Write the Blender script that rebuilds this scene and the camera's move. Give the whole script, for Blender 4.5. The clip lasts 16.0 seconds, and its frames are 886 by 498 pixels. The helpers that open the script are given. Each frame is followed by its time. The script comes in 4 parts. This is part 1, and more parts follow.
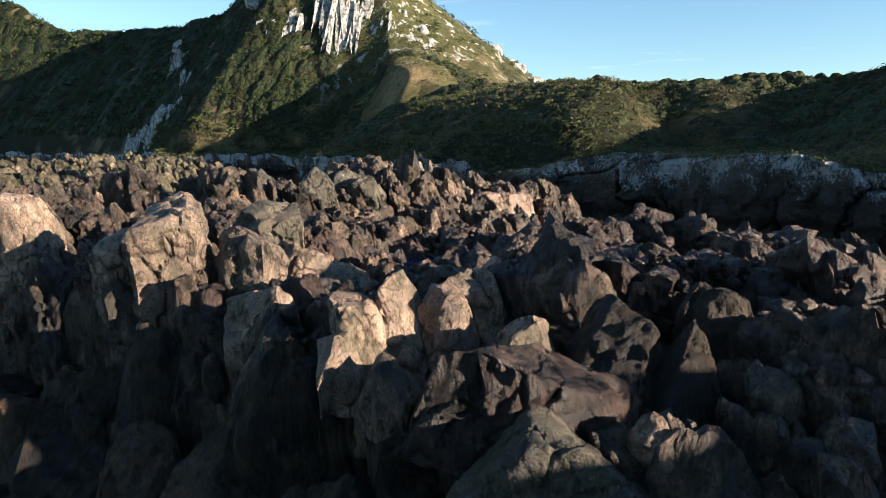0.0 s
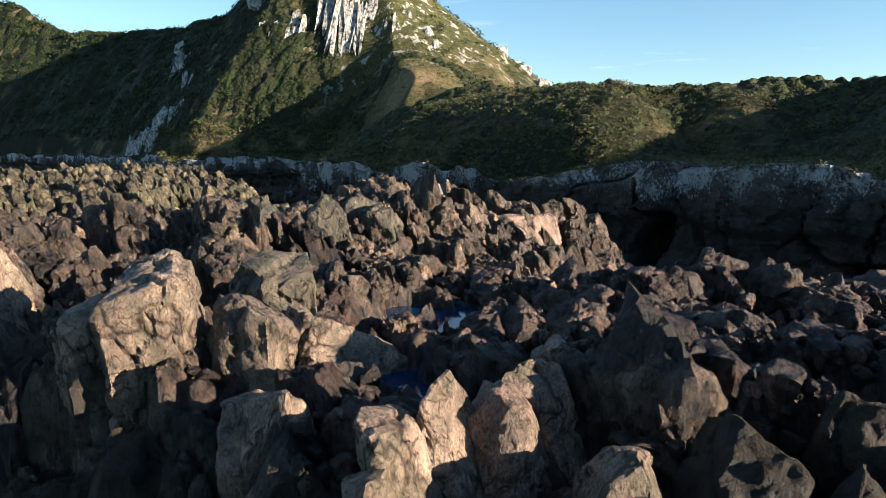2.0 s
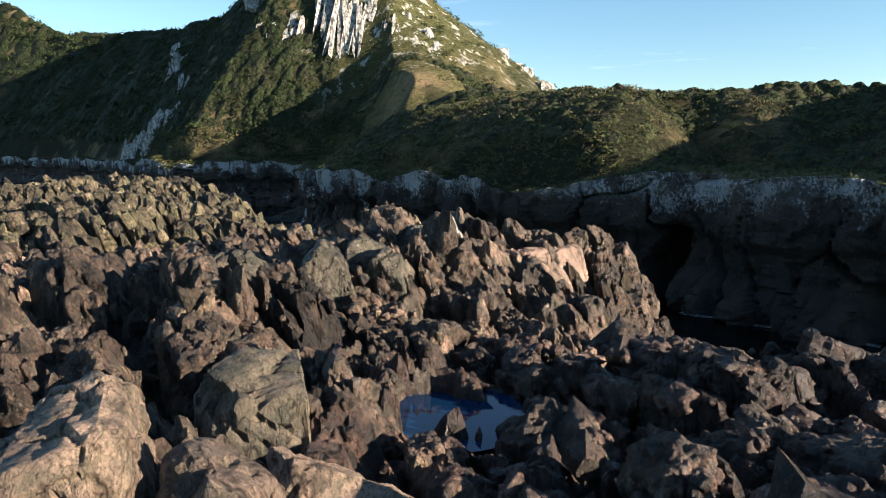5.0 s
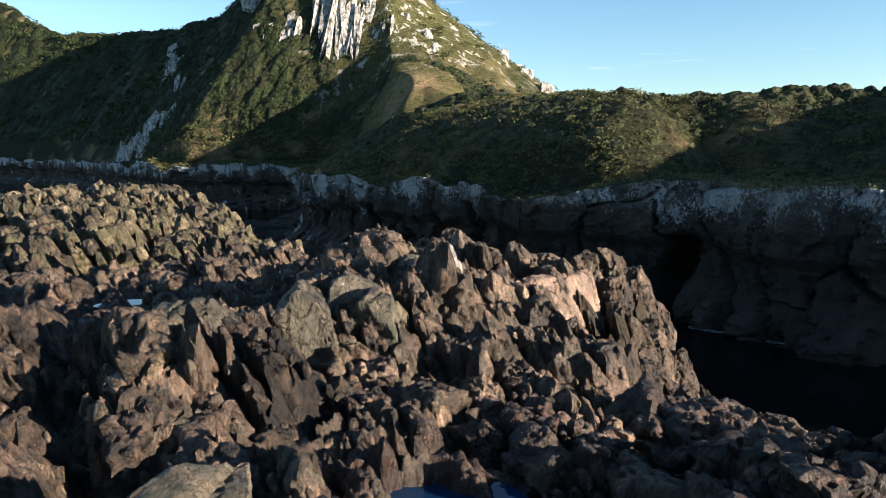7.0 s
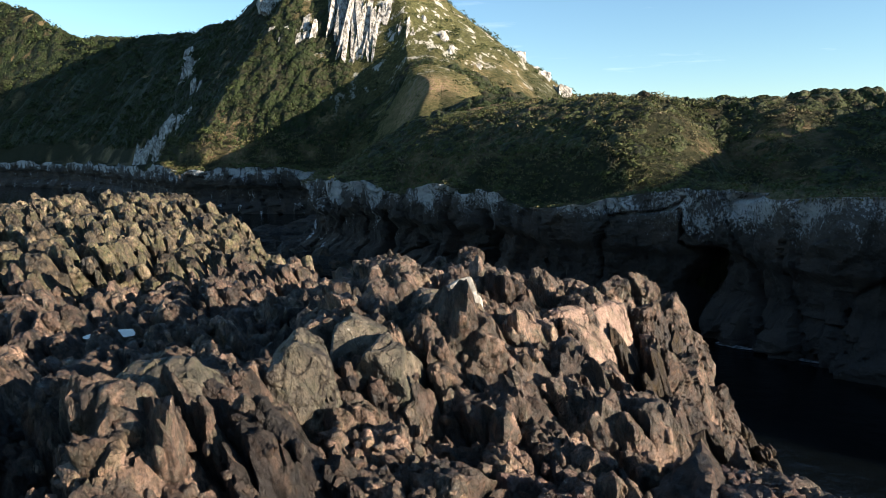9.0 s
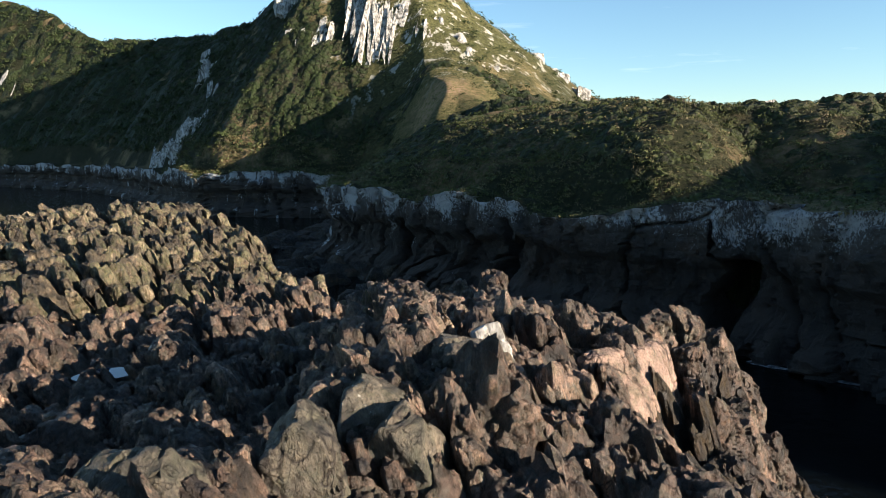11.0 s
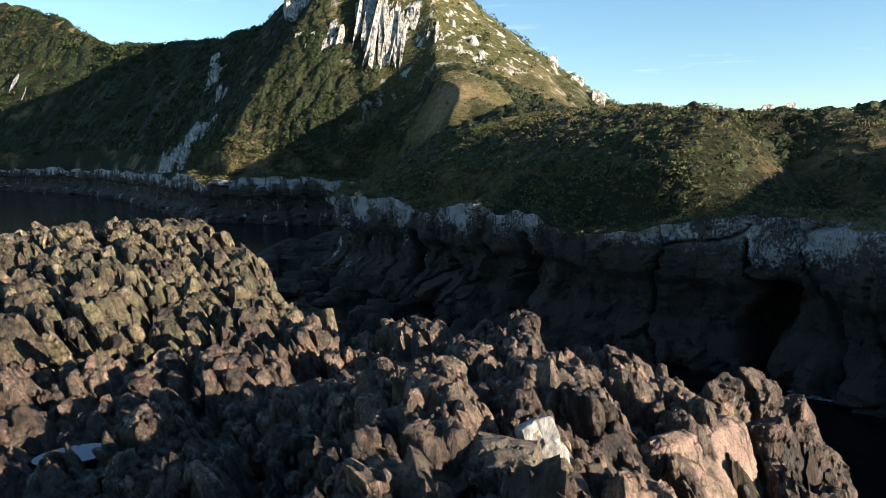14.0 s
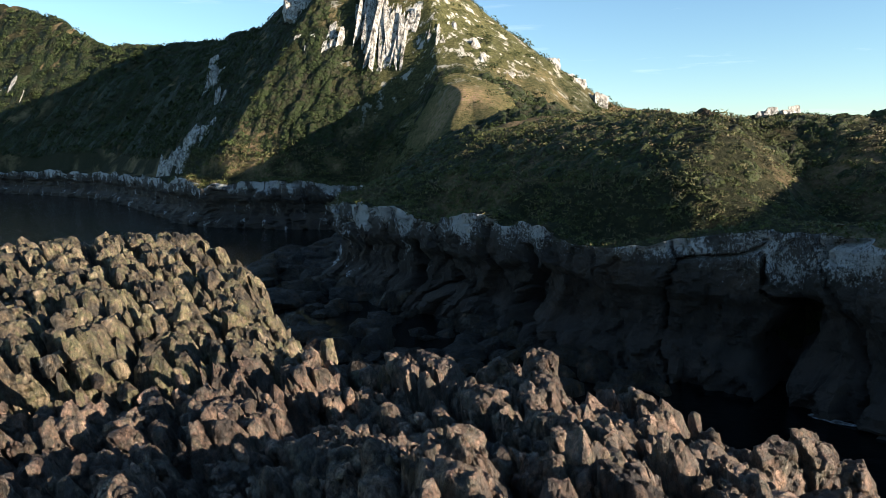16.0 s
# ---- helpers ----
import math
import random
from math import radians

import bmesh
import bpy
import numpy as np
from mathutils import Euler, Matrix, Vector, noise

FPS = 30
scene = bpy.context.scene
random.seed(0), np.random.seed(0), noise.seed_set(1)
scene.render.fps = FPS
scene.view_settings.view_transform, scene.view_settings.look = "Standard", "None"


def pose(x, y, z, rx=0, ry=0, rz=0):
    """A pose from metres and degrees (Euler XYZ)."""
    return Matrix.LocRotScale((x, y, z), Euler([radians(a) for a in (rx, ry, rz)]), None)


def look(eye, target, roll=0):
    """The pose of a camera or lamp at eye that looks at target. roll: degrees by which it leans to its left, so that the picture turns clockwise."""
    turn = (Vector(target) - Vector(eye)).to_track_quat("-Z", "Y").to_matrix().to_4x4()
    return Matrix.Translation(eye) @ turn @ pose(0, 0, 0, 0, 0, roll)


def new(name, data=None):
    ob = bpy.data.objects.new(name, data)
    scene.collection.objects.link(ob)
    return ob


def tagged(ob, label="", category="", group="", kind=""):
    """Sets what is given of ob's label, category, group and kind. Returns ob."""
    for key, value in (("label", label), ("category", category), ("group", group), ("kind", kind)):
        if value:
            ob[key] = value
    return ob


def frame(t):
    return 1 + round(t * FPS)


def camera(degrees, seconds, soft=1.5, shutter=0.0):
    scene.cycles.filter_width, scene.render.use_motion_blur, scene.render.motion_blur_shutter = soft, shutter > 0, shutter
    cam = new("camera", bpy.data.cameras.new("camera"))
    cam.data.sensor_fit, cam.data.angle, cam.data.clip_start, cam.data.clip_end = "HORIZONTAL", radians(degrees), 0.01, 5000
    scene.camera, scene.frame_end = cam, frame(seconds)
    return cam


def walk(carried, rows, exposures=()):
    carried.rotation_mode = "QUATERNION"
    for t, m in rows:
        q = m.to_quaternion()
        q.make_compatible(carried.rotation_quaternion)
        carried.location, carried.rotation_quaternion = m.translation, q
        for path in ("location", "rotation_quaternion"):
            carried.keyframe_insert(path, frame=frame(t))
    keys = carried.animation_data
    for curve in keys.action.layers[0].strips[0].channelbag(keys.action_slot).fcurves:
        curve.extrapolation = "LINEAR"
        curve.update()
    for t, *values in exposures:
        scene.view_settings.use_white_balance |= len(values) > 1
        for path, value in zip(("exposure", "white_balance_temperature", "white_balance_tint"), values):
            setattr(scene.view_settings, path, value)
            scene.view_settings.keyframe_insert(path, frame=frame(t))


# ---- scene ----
import itertools

cam = camera(64.3, 16.0, soft=0.5)
METRES, EYE, TILT, LEAN, TURN = 16.0, 9.9, -8.0, 0.0, 0.0
ROWS = [
    (0.0, 0.0, 0.0, 0.0, -0.0, 0.0, -0.0),
    (0.5, -0.006, 0.0362, 0.0127, 0.09, 0.01, -0.02),
    (1.0, -0.0152, 0.0685, 0.0266, 0.19, 0.02, -0.04),
    (1.5, -0.0251, 0.1001, 0.0411, 0.21, 0.02, -0.04),
    (2.0, -0.0345, 0.1299, 0.0567, 0.19, 0.02, -0.03),
    (2.5, -0.0451, 0.1576, 0.0717, 0.17, 0.03, -0.02),
    (3.0, -0.0531, 0.1842, 0.0829, 0.16, 0.03, -0.01),
    (3.5, -0.0581, 0.2108, 0.0932, 0.14, 0.03, 0.02),
    (4.0, -0.061, 0.2384, 0.1043, 0.12, 0.03, 0.03),
    (4.5, -0.0622, 0.2674, 0.1153, 0.1, 0.04, 0.04),
    (5.0, -0.0615, 0.2963, 0.1267, 0.09, 0.04, 0.05),
    (7.5, -0.0585, 0.4453, 0.1841, 0.02, 0.09, 0.01),
    (8.0, -0.058, 0.4715, 0.1941, 0.3, 0.12, -0.02),
    (8.5, -0.0589, 0.4965, 0.2045, 0.75, 0.15, -0.08),
    (9.0, -0.0628, 0.52, 0.2153, 1.3, 0.18, -0.12),
    (11.5, -0.0779, 0.6579, 0.2741, 2.74, 0.25, -0.29),
    (12.0, -0.0818, 0.6879, 0.2846, 2.85, 0.26, -0.29),
    (12.5, -0.0887, 0.7167, 0.296, 3.01, 0.28, -0.3),
    (13.0, -0.0958, 0.7451, 0.3078, 3.18, 0.3, -0.32),
    (13.5, -0.1032, 0.7716, 0.3202, 3.33, 0.32, -0.33),
    (14.0, -0.1097, 0.7972, 0.3327, 3.41, 0.36, -0.32),
    (14.5, -0.1161, 0.8222, 0.3453, 3.42, 0.38, -0.32),
    (15.0, -0.1226, 0.8488, 0.3591, 3.41, 0.39, -0.32),
    (15.5, -0.1274, 0.8767, 0.3741, 3.41, 0.41, -0.33),
    (16.0, -0.1333, 0.9038, 0.3895, 3.4, 0.4, -0.3),
]
walk(cam, [(t, pose(0, 0, EYE, TILT, LEAN, TURN) @ pose(METRES * x, METRES * y, METRES * z, 90 + pitch, roll, yaw)) for t, x, y, z, yaw, pitch, roll in ROWS])

# ---- world, sun, exposure ----
SUN_AZ, SUN_EL = 113.0, 13.5          # compass degrees from +y towards +x, degrees up
sun_way = Vector((math.sin(radians(SUN_AZ)) * math.cos(radians(SUN_EL)), math.cos(radians(SUN_AZ)) * math.cos(radians(SUN_EL)), math.sin(radians(SUN_EL))))
scene.view_settings.exposure = 1.93
world = bpy.data.worlds.new("world")
scene.world = world
world.use_nodes = True
wn, wl = world.node_tree.nodes, world.node_tree.links
sky = wn.new("ShaderNodeTexSky")
sky.sky_type = "NISHITA"
sky.sun_disc = False
sky.sun_elevation, sky.sun_rotation = radians(SUN_EL), radians(SUN_AZ)
sky.air_density, sky.dust_density, sky.ozone_density = 1.0, 0.0, 3.0
wn["Background"].inputs["Strength"].default_value = 0.061
# thin high cloud: faint long wisps over the clear sky
way = wn.new("ShaderNodeTexCoord")
spread = wn.new("ShaderNodeMapping")
spread.inputs["Scale"].default_value = (2.2, 2.2, 26)
wl.new(way.outputs["Generated"], spread.inputs["Vector"])
wisp = wn.new("ShaderNodeTexNoise")
wisp.inputs["Scale"].default_value, wisp.inputs["Detail"].default_value, wisp.inputs["Roughness"].default_value = 1.6, 8, 0.62
wl.new(spread.outputs["Vector"], wisp.inputs["Vector"])
thin = wn.new("ShaderNodeMapRange")
thin.inputs["From Min"].default_value, thin.inputs["From Max"].default_value, thin.inputs["To Max"].default_value = 0.6, 0.9, 0.3
wl.new(wisp.outputs["Fac"], thin.inputs["Value"])
veil = wn.new("ShaderNodeMix")
veil.data_type = "RGBA"
veil.inputs[7].default_value = (9.5, 9.8, 10.2, 1)
wl.new(thin.outputs["Result"], veil.inputs[0])
cast = wn.new("ShaderNodeMix")
cast.data_type, cast.blend_type = "RGBA", "MULTIPLY"
cast.inputs[0].default_value = 1.0
cast.inputs[7].default_value = (0.965, 1.025, 1.015, 1)
wl.new(sky.outputs["Color"], cast.inputs[6])
wl.new(cast.outputs[2], veil.inputs[6])
wl.new(veil.outputs[2], wn["Background"].inputs["Color"])
lamp = bpy.data.lights.new("sun", "SUN")
lamp.energy, lamp.angle, lamp.color = 5.0, radians(0.5), (1.0, 0.84, 0.68)
sun = new("sun", lamp)
sun.matrix_world = look(sun_way * 100, (0, 0, 0))


# ---- number helpers ----
def hash01(ix, iy, iz=0, seed=0):
    h = (np.asarray(ix, np.int64) * 374761393 + np.asarray(iy, np.int64) * 668265263 + np.asarray(iz, np.int64) * 2147483647 + seed * 1274126177) & 0xFFFFFFFF
    h = ((h ^ (h >> 13)) * 1274126177) & 0xFFFFFFFF
    h = ((h ^ (h >> 16)) * 2246822519) & 0xFFFFFFFF
    return ((h ^ (h >> 15)) & 0xFFFFFF) / float(0xFFFFFF)


def value3(x, y, z, seed=0):
    x, y, z = np.broadcast_arrays(np.asarray(x, float), np.asarray(y, float), np.asarray(z, float))
    ix, iy, iz = np.floor(x).astype(np.int64), np.floor(y).astype(np.int64), np.floor(z).astype(np.int64)
    fx, fy, fz = x - ix, y - iy, z - iz
    fx, fy, fz = (f * f * (3 - 2 * f) for f in (fx, fy, fz))
    out = 0
    for dx in (0, 1):
        for dy in (0, 1):
            for dz in (0, 1):
                w = (fx if dx else 1 - fx) * (fy if dy else 1 - fy) * (fz if dz else 1 - fz)
                out = out + w * hash01(ix + dx, iy + dy, iz + dz, seed)
    return out * 2 - 1


def fbm(x, y, z=0.0, octaves=4, seed=0):
    total, amp, f = 0, 1.0, 1.0
    for i in range(octaves):
        total = total + amp * value3(np.asarray(x) * f + 17.3 * i, np.asarray(y) * f - 9.1 * i, np.asarray(z) * f, seed + i)
        amp, f = amp * 0.5, f * 2.03
    return total


def cells(x, y, seed=0, block=True):
    """Cellular pattern: distance to the nearest point, gap to the second nearest, the cell's random number and offset."""
    ix, iy = np.floor(x).astype(np.int64), np.floor(y).astype(np.int64)
    d1, d2 = np.full(x.shape, 9.0), np.full(x.shape, 9.0)
    rid, ox, oy = np.zeros(x.shape), np.zeros(x.shape), np.zeros(x.shape)
    for dx in (-1, 0, 1):
        for dy in (-1, 0, 1):
            cx, cy = ix + dx, iy + dy
            px, py = cx + hash01(cx, cy, 1, seed), cy + hash01(cx, cy, 2, seed)
            d = (np.abs(px - x) ** 4 + np.abs(py - y) ** 4) ** 0.25 if block else np.hypot(px - x, py - y)
            near = d < d1
            d2 = np.where(near, d1, np.minimum(d2, d))
            rid, ox, oy = np.where(near, hash01(cx, cy, 3, seed), rid), np.where(near, x - px, ox), np.where(near, y - py, oy)
            d1 = np.where(near, d, d1)
    return d1, d2 - d1, rid, ox, oy


def ramp(a, b, v):
    t = np.clip((v - a) / (b - a), 0, 1)
    return t * t * (3 - 2 * t)


def outline_distance(px, py, corners):
    """Signed distance to a closed outline, positive inside."""
    c = np.array(corners, float)
    best, inside = np.full(px.shape, 1e9), np.zeros(px.shape, bool)
    for (x1, y1), (x2, y2) in zip(c, np.roll(c, -1, axis=0)):
        ex, ey = x2 - x1, y2 - y1
        t = np.clip(((px - x1) * ex + (py - y1) * ey) / (ex * ex + ey * ey), 0, 1)
        best = np.minimum(best, np.hypot(px - x1 - t * ex, py - y1 - t * ey))
        cross = ((y1 > py) != (y2 > py)) & (px < ex * (py - y1) / (ey if ey else 1e-9) + x1)
        inside ^= cross
    return np.where(inside, best, -best)


def ridge_height(px, py, line, slope):
    """Height of a ridge that runs along a line of (x, y, z), with sides of that slope."""
    out = np.full(px.shape, -50.0)
    for (x1, y1, z1), (x2, y2, z2) in zip(line, line[1:]):
        ex, ey = x2 - x1, y2 - y1
        t = np.clip(((px - x1) * ex + (py - y1) * ey) / (ex * ex + ey * ey), 0, 1)
        d = np.hypot(px - x1 - t * ex, py - y1 - t * ey)
        out = np.maximum(out, z1 + t * (z2 - z1) - slope * (np.sqrt(d * d + 6) - 2.4))
    return out


# ---- mesh helpers ----
def mesh_of(name, verts, faces, material, smooth=True, crease=0):
    """A mesh from arrays; all faces have the same number of corners."""
    me = bpy.data.meshes.new(name)
    verts, faces = np.asarray(verts, np.float32), np.asarray(faces, np.int32)
    k = faces.shape[1]
    me.vertices.add(len(verts))
    me.vertices.foreach_set("co", verts.ravel())
    me.loops.add(faces.size)
    me.loops.foreach_set("vertex_index", faces.ravel())
    me.polygons.add(len(faces))
    me.polygons.foreach_set("loop_start", np.arange(0, faces.size, k, dtype=np.int32))
    me.polygons.foreach_set("use_smooth", np.full(len(faces), smooth))
    me.update(calc_edges=True)
    me.validate()
    if crease:
        me.set_sharp_from_angle(angle=radians(crease))
    me.materials.append(material)
    return me


def part(name, me, parent, label="", kind=""):
    ob = new(name, me)
    ob.parent = parent
    return tagged(ob, label, kind=kind)


def grid_faces(nu, nv):
    i = np.arange((nu - 1) * (nv - 1))
    a = (i // (nv - 1)) * nv + i % (nv - 1)
    return np.stack([a, a + nv, a + nv + 1, a + 1], 1)


def billow(x, y, z, octaves, seed):
    """Knobs with sharp creases between them."""
    total, amp, f = 0, 1.0, 1.0
    for i in range(octaves):
        total = total + amp * (np.abs(value3(x * f + 5.1 * i, y * f, z * f, seed + i)) - 0.3)
        amp, f = amp * 0.55, f * 2.1
    return total


def worley3(p, scale, seed):
    """Three-dimensional cells: gap between the two nearest cell points and a random number for the nearest."""
    q = p * scale
    i0 = np.floor(q).astype(np.int64)
    d1, d2, rid = np.full(len(q), 9.0), np.full(len(q), 9.0), np.zeros(len(q))
    for o in itertools.product((-1, 0, 1), repeat=3):
        c = i0 + np.array(o)
        at = c + np.stack([hash01(c[:, 0], c[:, 1], c[:, 2], seed + k) for k in (1, 2, 3)], 1)
        d = np.linalg.norm(at - q, axis=1)
        near = d < d1
        d2 = np.where(near, d1, np.minimum(d2, d))
        rid = np.where(near, hash01(c[:, 0], c[:, 1], c[:, 2], seed + 4), rid)
        d1 = np.where(near, d, d1)
    return d2 - d1, rid


def block_bmesh(rng, planes, bevel, size=(1, 1, 1), jitter=0.2):
    """A block broken out along random planes, with worn edges."""
    bm = bmesh.new()
    bmesh.ops.create_cube(bm, size=4)
    axes = np.array([(1, 0, 0), (-1, 0, 0), (0, 1, 0), (0, -1, 0), (0, 0, 1), (0, 0, -1)], float) + rng.normal(scale=jitter, size=(6, 3))
    free = rng.normal(size=(planes, 3))
    free[:, 2] = np.abs(free[:, 2]) * 0.9
    cuts = [(n, rng.uniform(0.78, 1.0)) for n in axes] + [(n, rng.uniform(0.8, 1.12)) for n in free]
    for n, d in cuts:
        n = Vector(n).normalized()
        res = bmesh.ops.bisect_plane(bm, geom=bm.verts[:] + bm.edges[:] + bm.faces[:], plane_co=n * float(d), plane_no=n, clear_outer=True)
        rim = [e for e in res["geom_cut"] if isinstance(e, bmesh.types.BMEdge)]
        if rim:
            bmesh.ops.contextual_create(bm, geom=rim)
    bmesh.ops.remove_doubles(bm, verts=bm.verts, dist=0.05)
    for v in bm.verts:
        v.co = Vector(np.array(v.co) * size)
    if bevel:
        bmesh.ops.bevel(bm, geom=bm.edges[:], offset=bevel, segments=1, affect="EDGES", profile=0.6, clamp_overlap=True)
    bmesh.ops.remove_doubles(bm, verts=bm.verts, dist=0.01)
    bmesh.ops.triangulate(bm, faces=bm.faces[:])
    return bm


def refine(bm, longest, rounds=6):
    for k in range(rounds):
        far = [e for e in bm.edges if e.calc_length() > longest]
        if not far:
            break
        bmesh.ops.subdivide_edges(bm, edges=far, cuts=1)
        bmesh.ops.triangulate(bm, faces=bm.faces[:])


def arrays(bm):
    bm.normal_update()
    v, n = np.array([p.co[:] for p in bm.verts]), np.array([p.normal[:] for p in bm.verts])
    f = np.array([[p.index for p in t.verts] for t in bm.faces])
    bm.free()
    return v, n, f


def rock_shape(seed, size=(1, 1, 1), planes=7, bevel=0.09, detail=0.3, rough=0.05, split=0.0, joint=1.6, jitter=0.2):
    """A broken block about the origin, uneven on its faces; split: how deep the joints run that part it into smaller blocks."""
    rng = np.random.default_rng(seed)
    bm = block_bmesh(rng, planes, bevel * float(np.mean(size)), size, jitter)
    refine(bm, detail)
    v, n, f = arrays(bm)
    k = float(np.mean(size))
    if split:
        w = v + 0.16 * np.stack([fbm(v[:, 0] * 1.7, v[:, 1] * 1.7, v[:, 2] * 1.7 + 9 * i, 3, seed % 71 + i) for i in range(3)], 1)
        w = w @ np.array(pose(0, 0, 0, 12, 20, 24))[:3, :3] * (1.1, 1.0, 0.75)
        gap, rid = worley3(w, joint, seed % 53)
        gap2, rid2 = worley3(w + 5, joint * 2.3, seed % 59)
        v = v - n * (split * (np.exp(-(gap / 0.05) ** 2) + 0.9 * (rid - 0.5) + 0.15 * np.exp(-(gap2 / 0.07) ** 2) * (rid2 > 0.6) + 0.12 * (rid2 - 0.5)))[:, None]
    q = v * (1.7 / k)
    v = v + n * (rough * k * (billow(q[:, 0] + seed, q[:, 1], q[:, 2], 4, seed % 97) + 0.3 * fbm(q[:, 0] * 4, q[:, 1] * 4, q[:, 2] * 4, 3, seed % 83)))[:, None]
    return v, f


def lump(seed, level, planes=9, soft=12, rough=0.14, split=0.0, joint=1.8):
    """A weathered knob of rock about the origin: broken along planes, its edges worn round, with knobs and open joints."""
    rng = np.random.default_rng(seed)
    bm = bmesh.new()
    bmesh.ops.create_icosphere(bm, subdivisions=level, radius=1)
    v, _, f = arrays(bm)
    axes = np.array([(1, 0, 0), (-1, 0, 0), (0, 1, 0), (0, -1, 0), (0, 0, 1), (0, 0, -1)], float) + rng.normal(scale=0.22, size=(6, 3))
    n = np.vstack([axes, rng.normal(size=(planes, 3))])
    n /= np.linalg.norm(n, axis=1)[:, None]
    d = np.hstack([rng.uniform(0.68, 0.9, 6), rng.uniform(0.75, 1.1, planes)])
    r = np.maximum(v @ n.T, 1e-3) / d
    p = v * ((r ** soft).sum(1) ** (-1 / soft))[:, None]
    if split:
        w = p + 0.14 * np.stack([fbm(p[:, 0] * 1.7, p[:, 1] * 1.7, p[:, 2] * 1.7 + 9 * i, 3, seed % 71 + i) for i in range(3)], 1)
        gap, rid = worley3(w * (1.15, 1.0, 0.6), joint, seed % 53)
        p = p * (1 - split * (np.exp(-(gap / 0.14) ** 2) + 0.45 * (rid - 0.5)))[:, None]
    q = p * 1.9
    p = p * (1 + rough * (billow(q[:, 0] + seed, q[:, 1], q[:, 2], 3, seed % 97) + 0.4 * value3(q[:, 0] * 3, q[:, 1] * 3, q[:, 2] * 1.5, seed % 83)))[:, None]
    return p, f


class Heap:
    """Collects many pieces into one mesh."""

    def __init__(self):
        self.v, self.f, self.n = [], [], 0

    def add(self, v, f):
        self.v.append(v)
        self.f.append(f + self.n)
        self.n += len(v)

    def mesh(self, name, material, smooth=True, crease=0):
        return mesh_of(name, np.vstack(self.v), np.vstack(self.f), material, smooth, crease)


# ---- materials ----
def material(name):
    m = bpy.data.materials.new(name)
    m.use_nodes = True
    nt = m.node_tree
    return m, nt.nodes, nt.links, nt.nodes["Principled BSDF"]


def noise_node(nodes, links, scale, detail=6, rough=0.6, vector=None, distortion=0.0):
    n = nodes.new("ShaderNodeTexNoise")
    n.inputs["Scale"].default_value, n.inputs["Detail"].default_value, n.inputs["Roughness"].default_value = scale, detail, rough
    n.inputs["Distortion"].default_value = distortion
    if vector:
        links.new(vector, n.inputs["Vector"])
    return n.outputs["Fac"]


def ramp_node(nodes, links, fac, stops):
    r = nodes.new("ShaderNodeValToRGB")
    while len(r.color_ramp.elements) < len(stops):
        r.color_ramp.elements.new(0.5)
    for e, (p, c) in zip(r.color_ramp.elements, stops):
        e.position = p
        e.color = (*c, 1) if len(c) == 3 else c
    links.new(fac, r.inputs["Fac"])
    return r.outputs["Color"]


def mix_node(nodes, links, fac, a, b, mode="MIX"):
    n = nodes.new("ShaderNodeMix")
    n.data_type, n.blend_type = "RGBA", mode
    for socket, value in ((n.inputs[0], fac), (n.inputs[6], a), (n.inputs[7], b)):
        if isinstance(value, (int, float)):
            socket.default_value = value
        elif isinstance(value, tuple):
            socket.default_value = (*value, 1)
        else:
            links.new(value, socket)
    return n.outputs[2]


def math_node(nodes, links, op, a, b=0.0, clamp=False):
    n = nodes.new("ShaderNodeMath")
    n.operation, n.use_clamp = op, clamp
    for socket, value in ((n.inputs[0], a), (n.inputs[1], b)):
        if isinstance(value, (int, float)):
            socket.default_value = value
        else:
            links.new(value, socket)
    return n.outputs[0]


def bump_node(nodes, links, height, strength, distance, normal=None):
    b = nodes.new("ShaderNodeBump")
    b.inputs["Strength"].default_value, b.inputs["Distance"].default_value = strength, distance
    links.new(height, b.inputs["Height"])
    if normal:
        links.new(normal, b.inputs["Normal"])
    return b.outputs["Normal"]


def world_place(nodes, links, stretch=(1, 1, 1), turn=(0, 0, 0)):
    g = nodes.new("ShaderNodeNewGeometry")
    mp = nodes.new("ShaderNodeMapping")
    mp.inputs["Scale"].default_value = stretch
    mp.inputs["Rotation"].default_value = [radians(a) for a in turn]
    links.new(g.outputs["Position"], mp.inputs["Vector"])
    return g, mp.outputs["Vector"]


